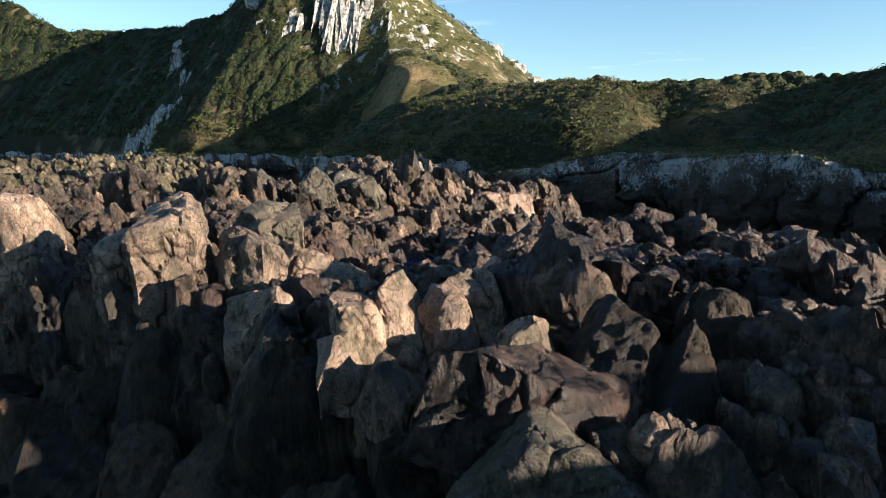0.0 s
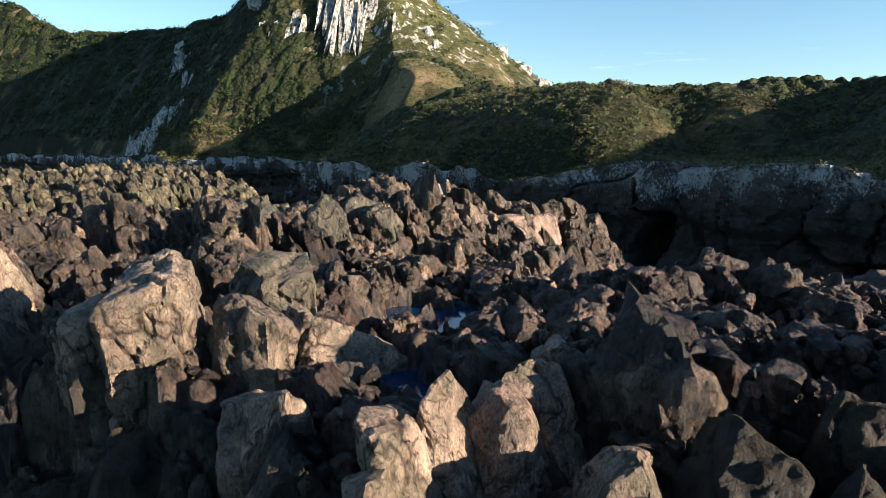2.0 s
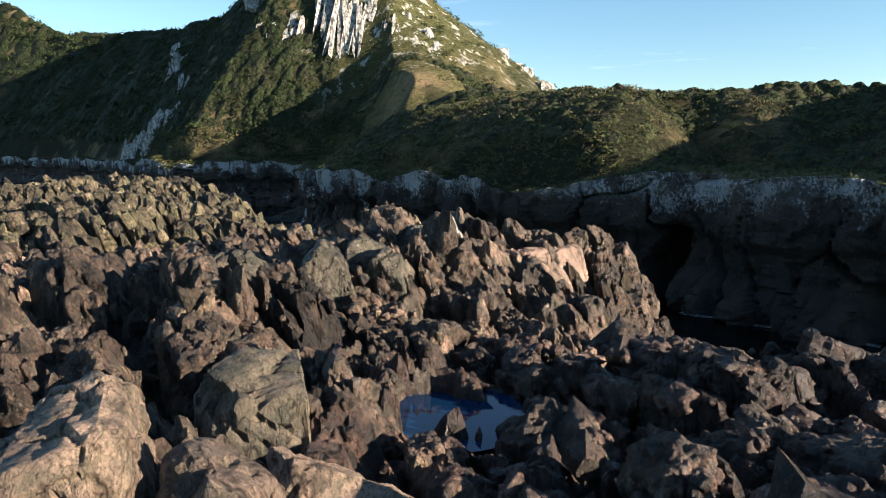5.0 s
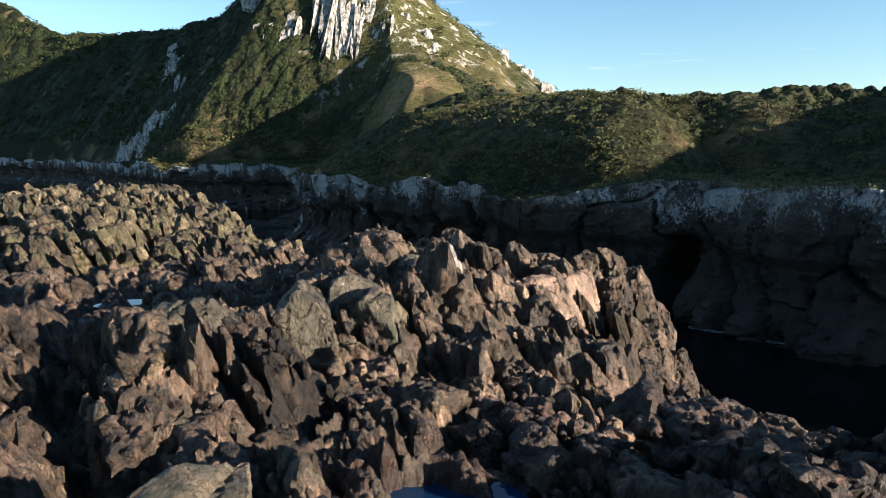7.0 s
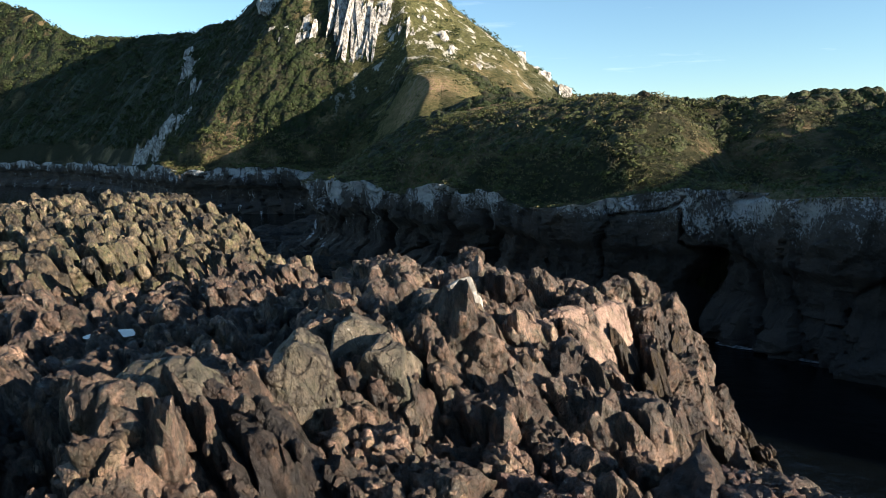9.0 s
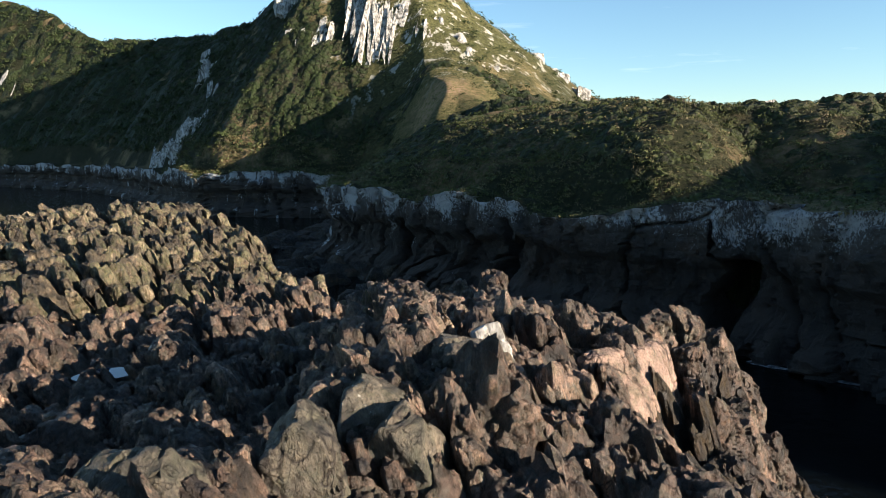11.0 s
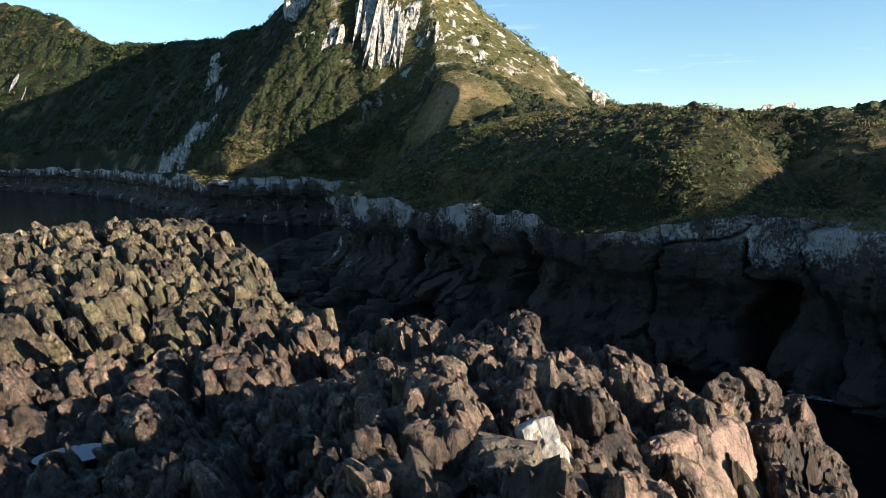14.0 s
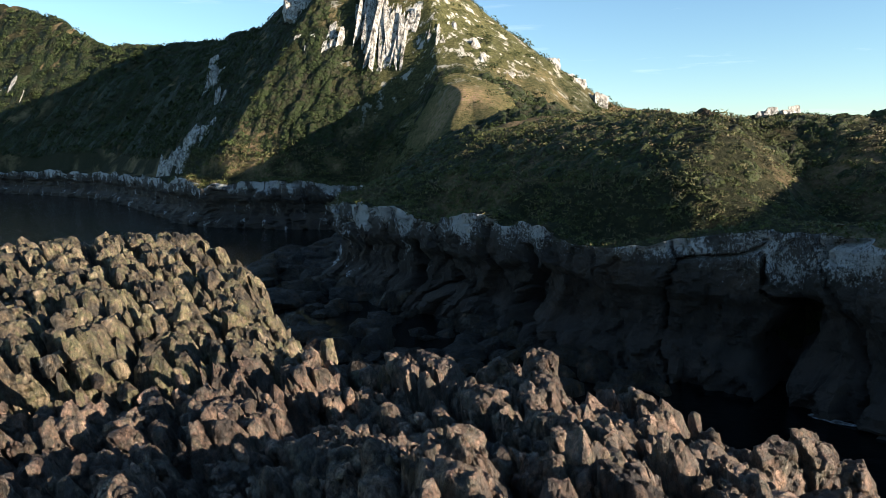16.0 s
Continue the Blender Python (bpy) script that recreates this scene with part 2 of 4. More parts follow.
def rock_material(name, tones, pale=0.0, per="island", split=False, gloss=0.0):
    """Broken rock: tones that vary from block to block and in patches, dark joints, pits and a fine grain."""
    m, nodes, links, bsdf = material(name)
    g, place = world_place(nodes, links)
    _, grain = world_place(nodes, links, (1, 1, 0.7), (12, 18, 25))
    if per == "island":
        rnd = g.outputs["Random Per Island"]
    else:
        oi = nodes.new("ShaderNodeObjectInfo")
        rnd = oi.outputs["Random"]
    broad = noise_node(nodes, links, 0.8, 4, 0.55, place)
    mid = noise_node(nodes, links, 5.5, 9, 0.66, grain)
    fine = noise_node(nodes, links, 34, 5, 0.7, grain)
    key = math_node(nodes, links, "MULTIPLY", broad, 0.9)
    key = math_node(nodes, links, "ADD", key, math_node(nodes, links, "MULTIPLY", rnd, 0.28 if per == "island" else 0.2))
    key = math_node(nodes, links, "ADD", key, math_node(nodes, links, "MULTIPLY", mid, 0.5))
    key = math_node(nodes, links, "ADD", key, math_node(nodes, links, "MULTIPLY", noise_node(nodes, links, 1.9, 5, 0.6, place), 0.5))
    key = math_node(nodes, links, "SUBTRACT", math_node(nodes, links, "MULTIPLY", key, 1.7), 1.36)
    n = len(tones)
    colour = ramp_node(nodes, links, key, [(0.14 + 0.72 * i / (n - 1), c) for i, c in enumerate(tones)])
    speck = ramp_node(nodes, links, fine, [(0.36, (0.3, 0.29, 0.28)), (0.47, (0.9, 0.9, 0.9)), (0.64, (1.45, 1.42, 1.38))])
    colour = mix_node(nodes, links, 0.8, colour, speck, "MULTIPLY")
    stain = ramp_node(nodes, links, noise_node(nodes, links, 2.6, 7, 0.7, place), [(0.47, (0, 0, 0)), (0.6, (0.85, 0.85, 0.85))])
    colour = mix_node(nodes, links, stain, colour, mix_node(nodes, links, 1.0, colour, (0.52, 0.6, 0.52), "MULTIPLY"))
    if pale:
        spots = noise_node(nodes, links, 9, 6, 0.7, place)
        colour = mix_node(nodes, links, ramp_node(nodes, links, spots, [(0.6, (0, 0, 0)), (0.66, (pale, pale, pale))]), colour, (0.5, 0.5, 0.45))
    nrm = bump_node(nodes, links, mid, 1.0, 0.07 if split else 0.2)
    pits = nodes.new("ShaderNodeTexVoronoi")
    pits.inputs["Scale"].default_value = 9
    links.new(mix_node(nodes, links, 0.1, grain, noise_colour(nodes, links, 7, grain)), pits.inputs["Vector"])
    nrm = bump_node(nodes, links, pits.outputs["Distance"], 0.8, 0.025 if split else 0.09, nrm)
    gate = ramp_node(nodes, links, noise_node(nodes, links, 0.9, 3, 0.5, place), [(0.38 if split else 0.46, (0, 0, 0)), (0.5 if split else 0.54, (1, 1, 1))])
    for size, wide, much, depth in ((1.5 if split else 2.4, 0.055 if split else 0.03, 0.95, 0.06), (4.0 if split else 6.0, 0.035, 0.6, 0.03)):
        cr = nodes.new("ShaderNodeTexVoronoi")
        cr.feature = "DISTANCE_TO_EDGE"
        cr.inputs["Scale"].default_value = size
        links.new(mix_node(nodes, links, 0.9 / size, grain, noise_colour(nodes, links, 1.5 * size, grain)), cr.inputs["Vector"])
        line = ramp_node(nodes, links, cr.outputs["Distance"], [(0.0, (0, 0, 0)), (wide, (1, 1, 1))])
        nrm = bump_node(nodes, links, line, 0.9, depth, nrm)
        dark = ramp_node(nodes, links, cr.outputs["Distance"], [(0.0, (0.14, 0.1, 0.08)), (0.7 * wide, (1, 1, 1))])
        colour = mix_node(nodes, links, math_node(nodes, links, "MULTIPLY", gate, much), colour, dark, "MULTIPLY")
    # beds of the rock, leaning with the strata
    _, strata = world_place(nodes, links, (1, 1, 0.14), (0, -20, 24))
    beds = noise_node(nodes, links, 10, 6, 0.68, strata)
    colour = mix_node(nodes, links, 0.2 if split else 0.6, colour, ramp_node(nodes, links, beds, [(0.36, (0.35, 0.33, 0.31)), (0.47, (1, 1, 1)), (0.62, (1.2, 1.18, 1.15))]), "MULTIPLY")
    nrm = bump_node(nodes, links, beds, 1.0, 0.03 if split else 0.12, nrm)
    _, bed = world_place(nodes, links, (1, 1, 0.45), (0, -20, 24))
    for size, depth, much in ((3.6, 1.5, 0.6), (9.0, 1.4, 0.7)):
        nrm, chip = facets(nodes, links, bed, size, nrm, 0.4 * depth if split else depth)
        # random tone per face, painted as if each caught the light differently
        colour = mix_node(nodes, links, 0.4 * much if split else much, colour, ramp_node(nodes, links, chip, [(0.0, (0.45, 0.43, 0.42)), (0.6, (1, 1, 1)), (1.0, (1.45, 1.42, 1.36))]), "MULTIPLY")
    links.new(colour, bsdf.inputs["Base Color"])
    links.new(ramp_node(nodes, links, mid, [(0.35, (0.42 - gloss,) * 3), (0.6, (0.75 - gloss,) * 3)]), bsdf.inputs["Roughness"])
    bsdf.inputs["Specular IOR Level"].default_value = 0.45
    nrm = bump_node(nodes, links, fine, 1.0, 0.04, nrm)
    links.new(nrm, bsdf.inputs["Normal"])
    return m


def facets(nodes, links, vector, scale, normal, depth, warp=0.25):
    """Small broken faces, each tilted its own way; gives the normal and a random number for each face."""
    bent = mix_node(nodes, links, warp / scale, vector, noise_colour(nodes, links, scale * 1.3, vector))
    cell = nodes.new("ShaderNodeTexVoronoi")
    cell.distance = "MANHATTAN"
    cell.inputs["Scale"].default_value = scale
    links.new(bent, cell.inputs["Vector"])
    off, tilt, dot = (nodes.new("ShaderNodeVectorMath") for i in range(3))
    off.operation, tilt.operation, dot.operation = "SUBTRACT", "SUBTRACT", "DOT_PRODUCT"
    links.new(bent, off.inputs[0])
    links.new(cell.outputs["Position"], off.inputs[1])
    links.new(cell.outputs["Color"], tilt.inputs[0])
    tilt.inputs[1].default_value = (0.5, 0.5, 0.5)
    links.new(off.outputs[0], dot.inputs[0])
    links.new(tilt.outputs[0], dot.inputs[1])
    sep = nodes.new("ShaderNodeSeparateColor")
    links.new(cell.outputs["Color"], sep.inputs[0])
    return bump_node(nodes, links, dot.outputs["Value"], 1.0, depth, normal), sep.outputs[1]


def noise_colour(nodes, links, scale, vector):
    n = nodes.new("ShaderNodeTexNoise")
    n.inputs["Scale"].default_value = scale
    links.new(vector, n.inputs["Vector"])
    return n.outputs["Color"]


REEF_TONES = [(0.0283, 0.0213, 0.0176), (0.0709, 0.0501, 0.0389), (0.161, 0.105, 0.0778), (0.123, 0.105, 0.0841), (0.283, 0.189, 0.14), (0.378, 0.259, 0.194)]
# crest tones lighter than the reef's, making up for too few sunlit faces
CREST_TONES = [(0.0415, 0.0328, 0.0278), (0.0994, 0.0736, 0.058), (0.199, 0.133, 0.0988), (0.157, 0.136, 0.113), (0.298, 0.202, 0.152), (0.381, 0.266, 0.202)]
# wave-washed, algae-grown rock, darkened further to stand in for shade
SHADED_WET_TONES = [(0.00828, 0.00588, 0.00377), (0.0166, 0.0109, 0.00691), (0.031, 0.0193, 0.0113), (0.0332, 0.0227, 0.00817), (0.0466, 0.0302, 0.0139), (0.0932, 0.0554, 0.0314)]
BASIN_TONES = [(0.0192, 0.0126, 0.0111), (0.0481, 0.0291, 0.0253), (0.106, 0.0619, 0.0504), (0.0692, 0.0523, 0.0456), (0.182, 0.107, 0.0859), (0.276, 0.174, 0.142)]
MASS_TONES = [(0.0366, 0.0306, 0.0221), (0.0777, 0.0631, 0.0424), (0.174, 0.13, 0.0847), (0.128, 0.125, 0.0635), (0.229, 0.186, 0.119), (0.311, 0.246, 0.169)]
GREY_TONES = [(0.056, 0.0475, 0.0357), (0.0933, 0.0817, 0.0598), (0.135, 0.113, 0.082), (0.175, 0.133, 0.0917)]
mat_reef = rock_material("reef_rock", [tuple(0.7 * c for c in tone) for tone in REEF_TONES])
mat_crest = rock_material("sunlit_crest_rock", [tuple(0.7 * c for c in tone) for tone in CREST_TONES])
mat_shaded_wet = rock_material("shaded_wave_washed_rock", SHADED_WET_TONES, gloss=-0.1)
mat_basin = rock_material("purple_brown_rock", [tuple(0.7 * c for c in tone) for tone in BASIN_TONES], gloss=0.15)
mat_mass = rock_material("lichen_rock", [tuple(0.7 * c for c in tone) for tone in MASS_TONES], pale=0.35)
mat_rock = rock_material("broken_rock", REEF_TONES, pale=0.2)
mat_crest_heap = rock_material("broken_crest_rock", CREST_TONES, pale=0.2)
mat_shaded_wet_heap = rock_material("broken_shaded_wave_washed_rock", SHADED_WET_TONES, gloss=-0.1)
mat_basin_heap = rock_material("broken_purple_brown_rock", BASIN_TONES, gloss=0.15)
mat_mass_heap = rock_material("broken_lichen_rock", MASS_TONES, pale=0.35)
mat_piece = rock_material("broken_rock_piece", [tuple(0.8 * c for c in tone) for tone in REEF_TONES], pale=0.2, per="object")
mat_tan = rock_material("tan_boulder", [(0.155, 0.112, 0.084), (0.24, 0.174, 0.13), (0.325, 0.23, 0.17), (0.4, 0.287, 0.216)], per="object", split=True)
mat_pink = rock_material("pink_slab", [(0.21, 0.14, 0.108), (0.27, 0.185, 0.143), (0.33, 0.23, 0.178)], per="object", split=True)
mat_grey = rock_material("grey_boulder", GREY_TONES, per="object", split=True)
mat_streak = rock_material("streaked_grey_boulder", GREY_TONES, pale=0.5, per="object", split=True)


def guano_material():
    m, nodes, links, bsdf = material("guano_rock")
    g, place = world_place(nodes, links, (1, 1, 0.3))
    streak = noise_node(nodes, links, 9, 6, 0.65, place)
    colour = ramp_node(nodes, links, streak, [(0.38, (0.1, 0.085, 0.07)), (0.52, (0.24, 0.23, 0.205)), (0.68, (0.38, 0.37, 0.34))])
    links.new(colour, bsdf.inputs["Base Color"])
    bsdf.inputs["Roughness"].default_value = 0.85
    links.new(bump_node(nodes, links, streak, 0.6, 0.05), bsdf.inputs["Normal"])
    return m


mat_guano = guano_material()


def cliff_material():
    """Dark sea cliff, crusted with white lichen in its upper part."""
    m, nodes, links, bsdf = material("sea_cliff")
    g, place = world_place(nodes, links)
    _, tall = world_place(nodes, links, (1, 1, 0.6))
    broad = noise_node(nodes, links, 0.25, 5, 0.6, place)
    fine = noise_node(nodes, links, 5, 7, 0.7, place)
    stone = ramp_node(nodes, links, broad, [(0.3, (0.018, 0.0145, 0.0115)), (0.55, (0.04, 0.03, 0.0235)), (0.75, (0.085, 0.062, 0.047))])
    sep = nodes.new("ShaderNodeSeparateXYZ")
    links.new(g.outputs["Position"], sep.inputs[0])
    up = math_node(nodes, links, "DIVIDE", math_node(nodes, links, "SUBTRACT", sep.outputs[2], 5.4), 3.2, True)
    lich = math_node(nodes, links, "SUBTRACT", math_node(nodes, links, "MULTIPLY", noise_node(nodes, links, 6.0, 12, 0.84, tall), 2.0), 0.5)
    lich = math_node(nodes, links, "ADD", lich, math_node(nodes, links, "MULTIPLY", math_node(nodes, links, "SUBTRACT", noise_node(nodes, links, 0.4, 4, 0.6, place), 0.5), 1.0))
    lich = math_node(nodes, links, "ADD", lich, math_node(nodes, links, "SUBTRACT", math_node(nodes, links, "MULTIPLY", up, 0.5), 0.16))
    away = math_node(nodes, links, "DIVIDE", math_node(nodes, links, "SUBTRACT", sep.outputs[1], 66.0), 20.0, True)
    _, long = world_place(nodes, links, (1, 1, 0.35))
    patch = math_node(nodes, links, "MULTIPLY", math_node(nodes, links, "SUBTRACT", noise_node(nodes, links, 0.45, 5, 0.65, long), 0.48), 2.4)
    lich = math_node(nodes, links, "ADD", lich, math_node(nodes, links, "MULTIPLY", away, patch))
    mask = ramp_node(nodes, links, lich, [(0.77, (0, 0, 0)), (0.84, (0.9, 0.9, 0.9))])
    grey = ramp_node(nodes, links, up, [(0.3, (0, 0, 0)), (0.8, (0.3, 0.3, 0.3))])
    stone = mix_node(nodes, links, grey, stone, (0.13, 0.135, 0.13))
    colour = mix_node(nodes, links, mask, stone, (0.46, 0.48, 0.5))
    links.new(colour, bsdf.inputs["Base Color"])
    bsdf.inputs["Roughness"].default_value = 0.8
    links.new(bump_node(nodes, links, fine, 1.0, 0.5), bsdf.inputs["Normal"])
    return m


mat_cliff = cliff_material()


def crag_material():
    m, nodes, links, bsdf = material("white_crag")
    g, place = world_place(nodes, links, (1, 1, 0.16))
    n1 = noise_node(nodes, links, 1.5, 8, 0.75, place)
    n2 = noise_node(nodes, links, 2.5, 6, 0.7, place)
    colour = ramp_node(nodes, links, n1, [(0.4, (0.035, 0.032, 0.027)), (0.49, (0.26, 0.25, 0.22)), (0.6, (0.5, 0.49, 0.46))])
    links.new(colour, bsdf.inputs["Base Color"])
    bsdf.inputs["Roughness"].default_value = 0.85
    links.new(bump_node(nodes, links, n2, 0.8, 0.6), bsdf.inputs["Normal"])
    return m


mat_crag = crag_material()


def hill_material():
    m, nodes, links, bsdf = material("scrub_ground")
    g, place = world_place(nodes, links)
    broad = noise_node(nodes, links, 0.06, 5, 0.6, place)
    fine = noise_node(nodes, links, 1.6, 8, 0.75, place)
    green = ramp_node(nodes, links, fine, [(0.3, (0.011, 0.013, 0.008)), (0.55, (0.027, 0.029, 0.014)), (0.75, (0.066, 0.056, 0.031))])
    straw = ramp_node(nodes, links, fine, [(0.3, (0.06, 0.055, 0.026)), (0.46, (0.16, 0.135, 0.06)), (0.58, (0.26, 0.17, 0.11)), (0.8, (0.34, 0.23, 0.16))])
    far = nodes.new("ShaderNodeVectorMath")
    far.operation = "DISTANCE"
    far.inputs[1].default_value = (-7.5, 141, 22)
    links.new(g.outputs["Position"], far.inputs[0])
    bowl = math_node(nodes, links, "SUBTRACT", 1.5, math_node(nodes, links, "DIVIDE", math_node(nodes, links, "ADD", far.outputs["Value"], math_node(nodes, links, "MULTIPLY", math_node(nodes, links, "SUBTRACT", noise_node(nodes, links, 0.4, 5, 0.65, place), 0.45), 14.0)), 8.5), True)
    bare = math_node(nodes, links, "ADD", ramp_node(nodes, links, broad, [(0.52, (0, 0, 0)), (0.64, (0.7, 0.7, 0.7))]), bowl, True)
    colour = mix_node(nodes, links, bare, green, straw)
    meadow = math_node(nodes, links, "SUBTRACT", 1.7, math_node(nodes, links, "DIVIDE", far.outputs["Value"], 14.0), True)
    turfy = ramp_node(nodes, links, fine, [(0.36, (0.03, 0.032, 0.013)), (0.5, (0.085, 0.082, 0.032)), (0.7, (0.19, 0.155, 0.075))])
    colour = mix_node(nodes, links, math_node(nodes, links, "MULTIPLY", meadow, math_node(nodes, links, "SUBTRACT", 1.0, bowl)), colour, turfy)
    peak = nodes.new("ShaderNodeVectorMath")
    peak.operation = "DISTANCE"
    peak.inputs[1].default_value = (-8, 180, 42)
    links.new(g.outputs["Position"], peak.inputs[0])
    near = math_node(nodes, links, "SUBTRACT", 1.4, math_node(nodes, links, "DIVIDE", peak.outputs["Value"], 30.0), True)
    _, tall = world_place(nodes, links, (1, 1, 0.4))
    stone = noise_node(nodes, links, 0.35, 8, 0.7, tall)
    bald = math_node(nodes, links, "MULTIPLY", near, ramp_node(nodes, links, stone, [(0.56, (0, 0, 0)), (0.61, (1, 1, 1))]))
    grass = ramp_node(nodes, links, fine, [(0.36, (0.02, 0.024, 0.01)), (0.5, (0.07, 0.074, 0.028)), (0.7, (0.17, 0.15, 0.07))])
    colour = mix_node(nodes, links, math_node(nodes, links, "MULTIPLY", near, 0.8), colour, grass)
    colour = mix_node(nodes, links, bald, colour, (0.42, 0.41, 0.37))
    links.new(colour, bsdf.inputs["Base Color"])
    bsdf.inputs["Roughness"].default_value = 0.95
    bsdf.inputs["Specular IOR Level"].default_value = 0.1
    links.new(bump_node(nodes, links, fine, 0.9, 0.5), bsdf.inputs["Normal"])
    return m


mat_hill = hill_material()


def leaf_material(name, tones, canopy=0):
    m, nodes, links, bsdf = material(name)
    g, place = world_place(nodes, links)
    broad = noise_node(nodes, links, 0.16, 4, 0.6, place)
    bush = noise_node(nodes, links, 0.8, 2, 0.5, place)
    key = math_node(nodes, links, "ADD", math_node(nodes, links, "MULTIPLY", broad, 0.8), math_node(nodes, links, "MULTIPLY", g.outputs["Random Per Island"], 0.22))
    key = math_node(nodes, links, "SUBTRACT", math_node(nodes, links, "ADD", key, math_node(nodes, links, "MULTIPLY", bush, 0.9)), 0.46)
    speck = noise_node(nodes, links, 2.2, 6, 0.75, place)
    key = math_node(nodes, links, "ADD", key, math_node(nodes, links, "MULTIPLY", math_node(nodes, links, "SUBTRACT", speck, 0.5), 1.2))
    n = len(tones)
    links.new(ramp_node(nodes, links, key, [(0.15 + 0.7 * i / (n - 1), c) for i, c in enumerate(tones)]), bsdf.inputs["Base Color"])
    bsdf.inputs["Roughness"].default_value = 0.7
    bsdf.inputs["Specular IOR Level"].default_value = 0.2
    if canopy:
        nrm = None
        for size, deep in ((0.14 * canopy, 1.0), (0.45 * canopy, 0.6)):
            dome = nodes.new("ShaderNodeTexVoronoi")
            dome.inputs["Scale"].default_value = size
            links.new(mix_node(nodes, links, 0.3 / size, place, noise_colour(nodes, links, size, place)), dome.inputs["Vector"])
            nrm = bump_node(nodes, links, math_node(nodes, links, "MULTIPLY", math_node(nodes, links, "POWER", dome.outputs["Distance"], 2.0), -1.0), 1.0, deep * 1.4 / size, nrm)
        sprig = noise_node(nodes, links, canopy, 4, 0.7, place)
        links.new(bump_node(nodes, links, sprig, 1.0, 1.2 / canopy, nrm), bsdf.inputs["Normal"])
    return m


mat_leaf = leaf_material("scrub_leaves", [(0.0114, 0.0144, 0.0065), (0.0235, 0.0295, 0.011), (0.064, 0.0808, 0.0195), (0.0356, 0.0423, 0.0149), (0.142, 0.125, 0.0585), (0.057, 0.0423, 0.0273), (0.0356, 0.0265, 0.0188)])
# bush cover takes darkened leaf tones, painting in the shade between shrubs
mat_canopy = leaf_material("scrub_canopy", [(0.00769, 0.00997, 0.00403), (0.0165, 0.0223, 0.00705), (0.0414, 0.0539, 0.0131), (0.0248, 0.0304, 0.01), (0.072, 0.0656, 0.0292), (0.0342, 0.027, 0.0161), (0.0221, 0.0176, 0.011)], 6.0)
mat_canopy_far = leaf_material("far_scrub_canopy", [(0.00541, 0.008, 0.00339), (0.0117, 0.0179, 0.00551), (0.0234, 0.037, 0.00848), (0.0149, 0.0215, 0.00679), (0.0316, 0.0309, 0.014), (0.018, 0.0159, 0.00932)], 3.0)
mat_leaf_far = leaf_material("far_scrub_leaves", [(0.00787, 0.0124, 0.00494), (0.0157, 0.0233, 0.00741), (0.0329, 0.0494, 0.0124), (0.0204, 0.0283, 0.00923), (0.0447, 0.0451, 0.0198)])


def water_material(name, colour, wave, strength, calm):
    m, nodes, links, bsdf = material(name)
    g, place = world_place(nodes, links)
    n1 = noise_node(nodes, links, wave, 5, 0.6, place)
    bsdf.inputs["Base Color"].default_value = (*colour, 1)
    bsdf.inputs["Roughness"].default_value = calm
    bsdf.inputs["IOR"].default_value = 1.33
    links.new(bump_node(nodes, links, n1, strength, 0.1), bsdf.inputs["Normal"])
    return m


mat_sea = water_material("sea_water", (0.002, 0.003, 0.0035), 0.9, 0.8, 0.14)
# the blue base colour paints in part of the sky's reflection
mat_pool = water_material("pool_water", (0.004, 0.022, 0.06), 3.0, 0.03, 0.05)

# ---- sea and ground ----
bm = bmesh.new()
bmesh.ops.create_grid(bm, x_segments=40, y_segments=40, size=4000)
me = bpy.data.meshes.new("sea")
bm.to_mesh(me)
bm.free()
me.materials.append(mat_sea)
sea = tagged(new("water", me), "dark calm sea water filling the shaded channel", "sea", kind="structure")

# ---- the reef ----
REEF = [(-46, 26), (-24, 15), (-10.5, 11.3), (-6.8, 10.0), (-5.6, 9.3), (-2.5, 7.8), (-0.5, 6.4), (1.8, 5.4), (3.8, 4.6), (7, 2), (9, -3), (5, -8), (1, -15), (12, -19), (25, -12), (25, 6), (15, 13), (10, 16.5),
        (6.5, 18.5), (4.3, 20.5), (4.2, 23.5), (5.0, 26.5), (6.4, 28.5), (5.0, 31.0), (1.4, 35.2), (-5, 38), (-8.5, 41), (-11.5, 47), (-15, 55), (-24, 63), (-46, 62)]
# x, y, half-width in x, half-width in y, rise
SWELLS = [(-4.6, 11.0, 1.8, 1.4, 1.2), (-4.5, 17.2, 2.6, 2.0, 1.38), (-2.2, 22.5, 3.2, 3.0, 1.6), (-1.0, 27.3, 3.2, 2.5, 1.5), (4.4, 29, 1.0, 1.0, 0.44),
          (-0.6, 34.2, 1.6, 1.6, 0.71), (-22, 52, 8, 9, 1.5), (3.7, 14.0, 2.2, 1.6, 0.95), (-2.5, 13.4, 1.3, 1.4, 1.2), (-8.5, 24, 3, 2.5, 0.45), (-12, 31, 4, 2.5, -0.53),
          (1.2, 10.6, 2.0, 1.5, 0.5), (-8.8, 17.0, 3, 3, 1.03), (-17.5, 38, 4, 4, 1.27), (3.9, 9, 2, 2, 0.74), (-29, 46, 6, 8, 0.62), (11, 4.5, 3.5, 4, 0.6), (-0.5, 6.6, 1.5, 0.9, -0.7), (-6.5, 10.4, 0.6, 1.2, -1.3), (-8.4, 13.2, 1.5, 1.2, 0.7)]
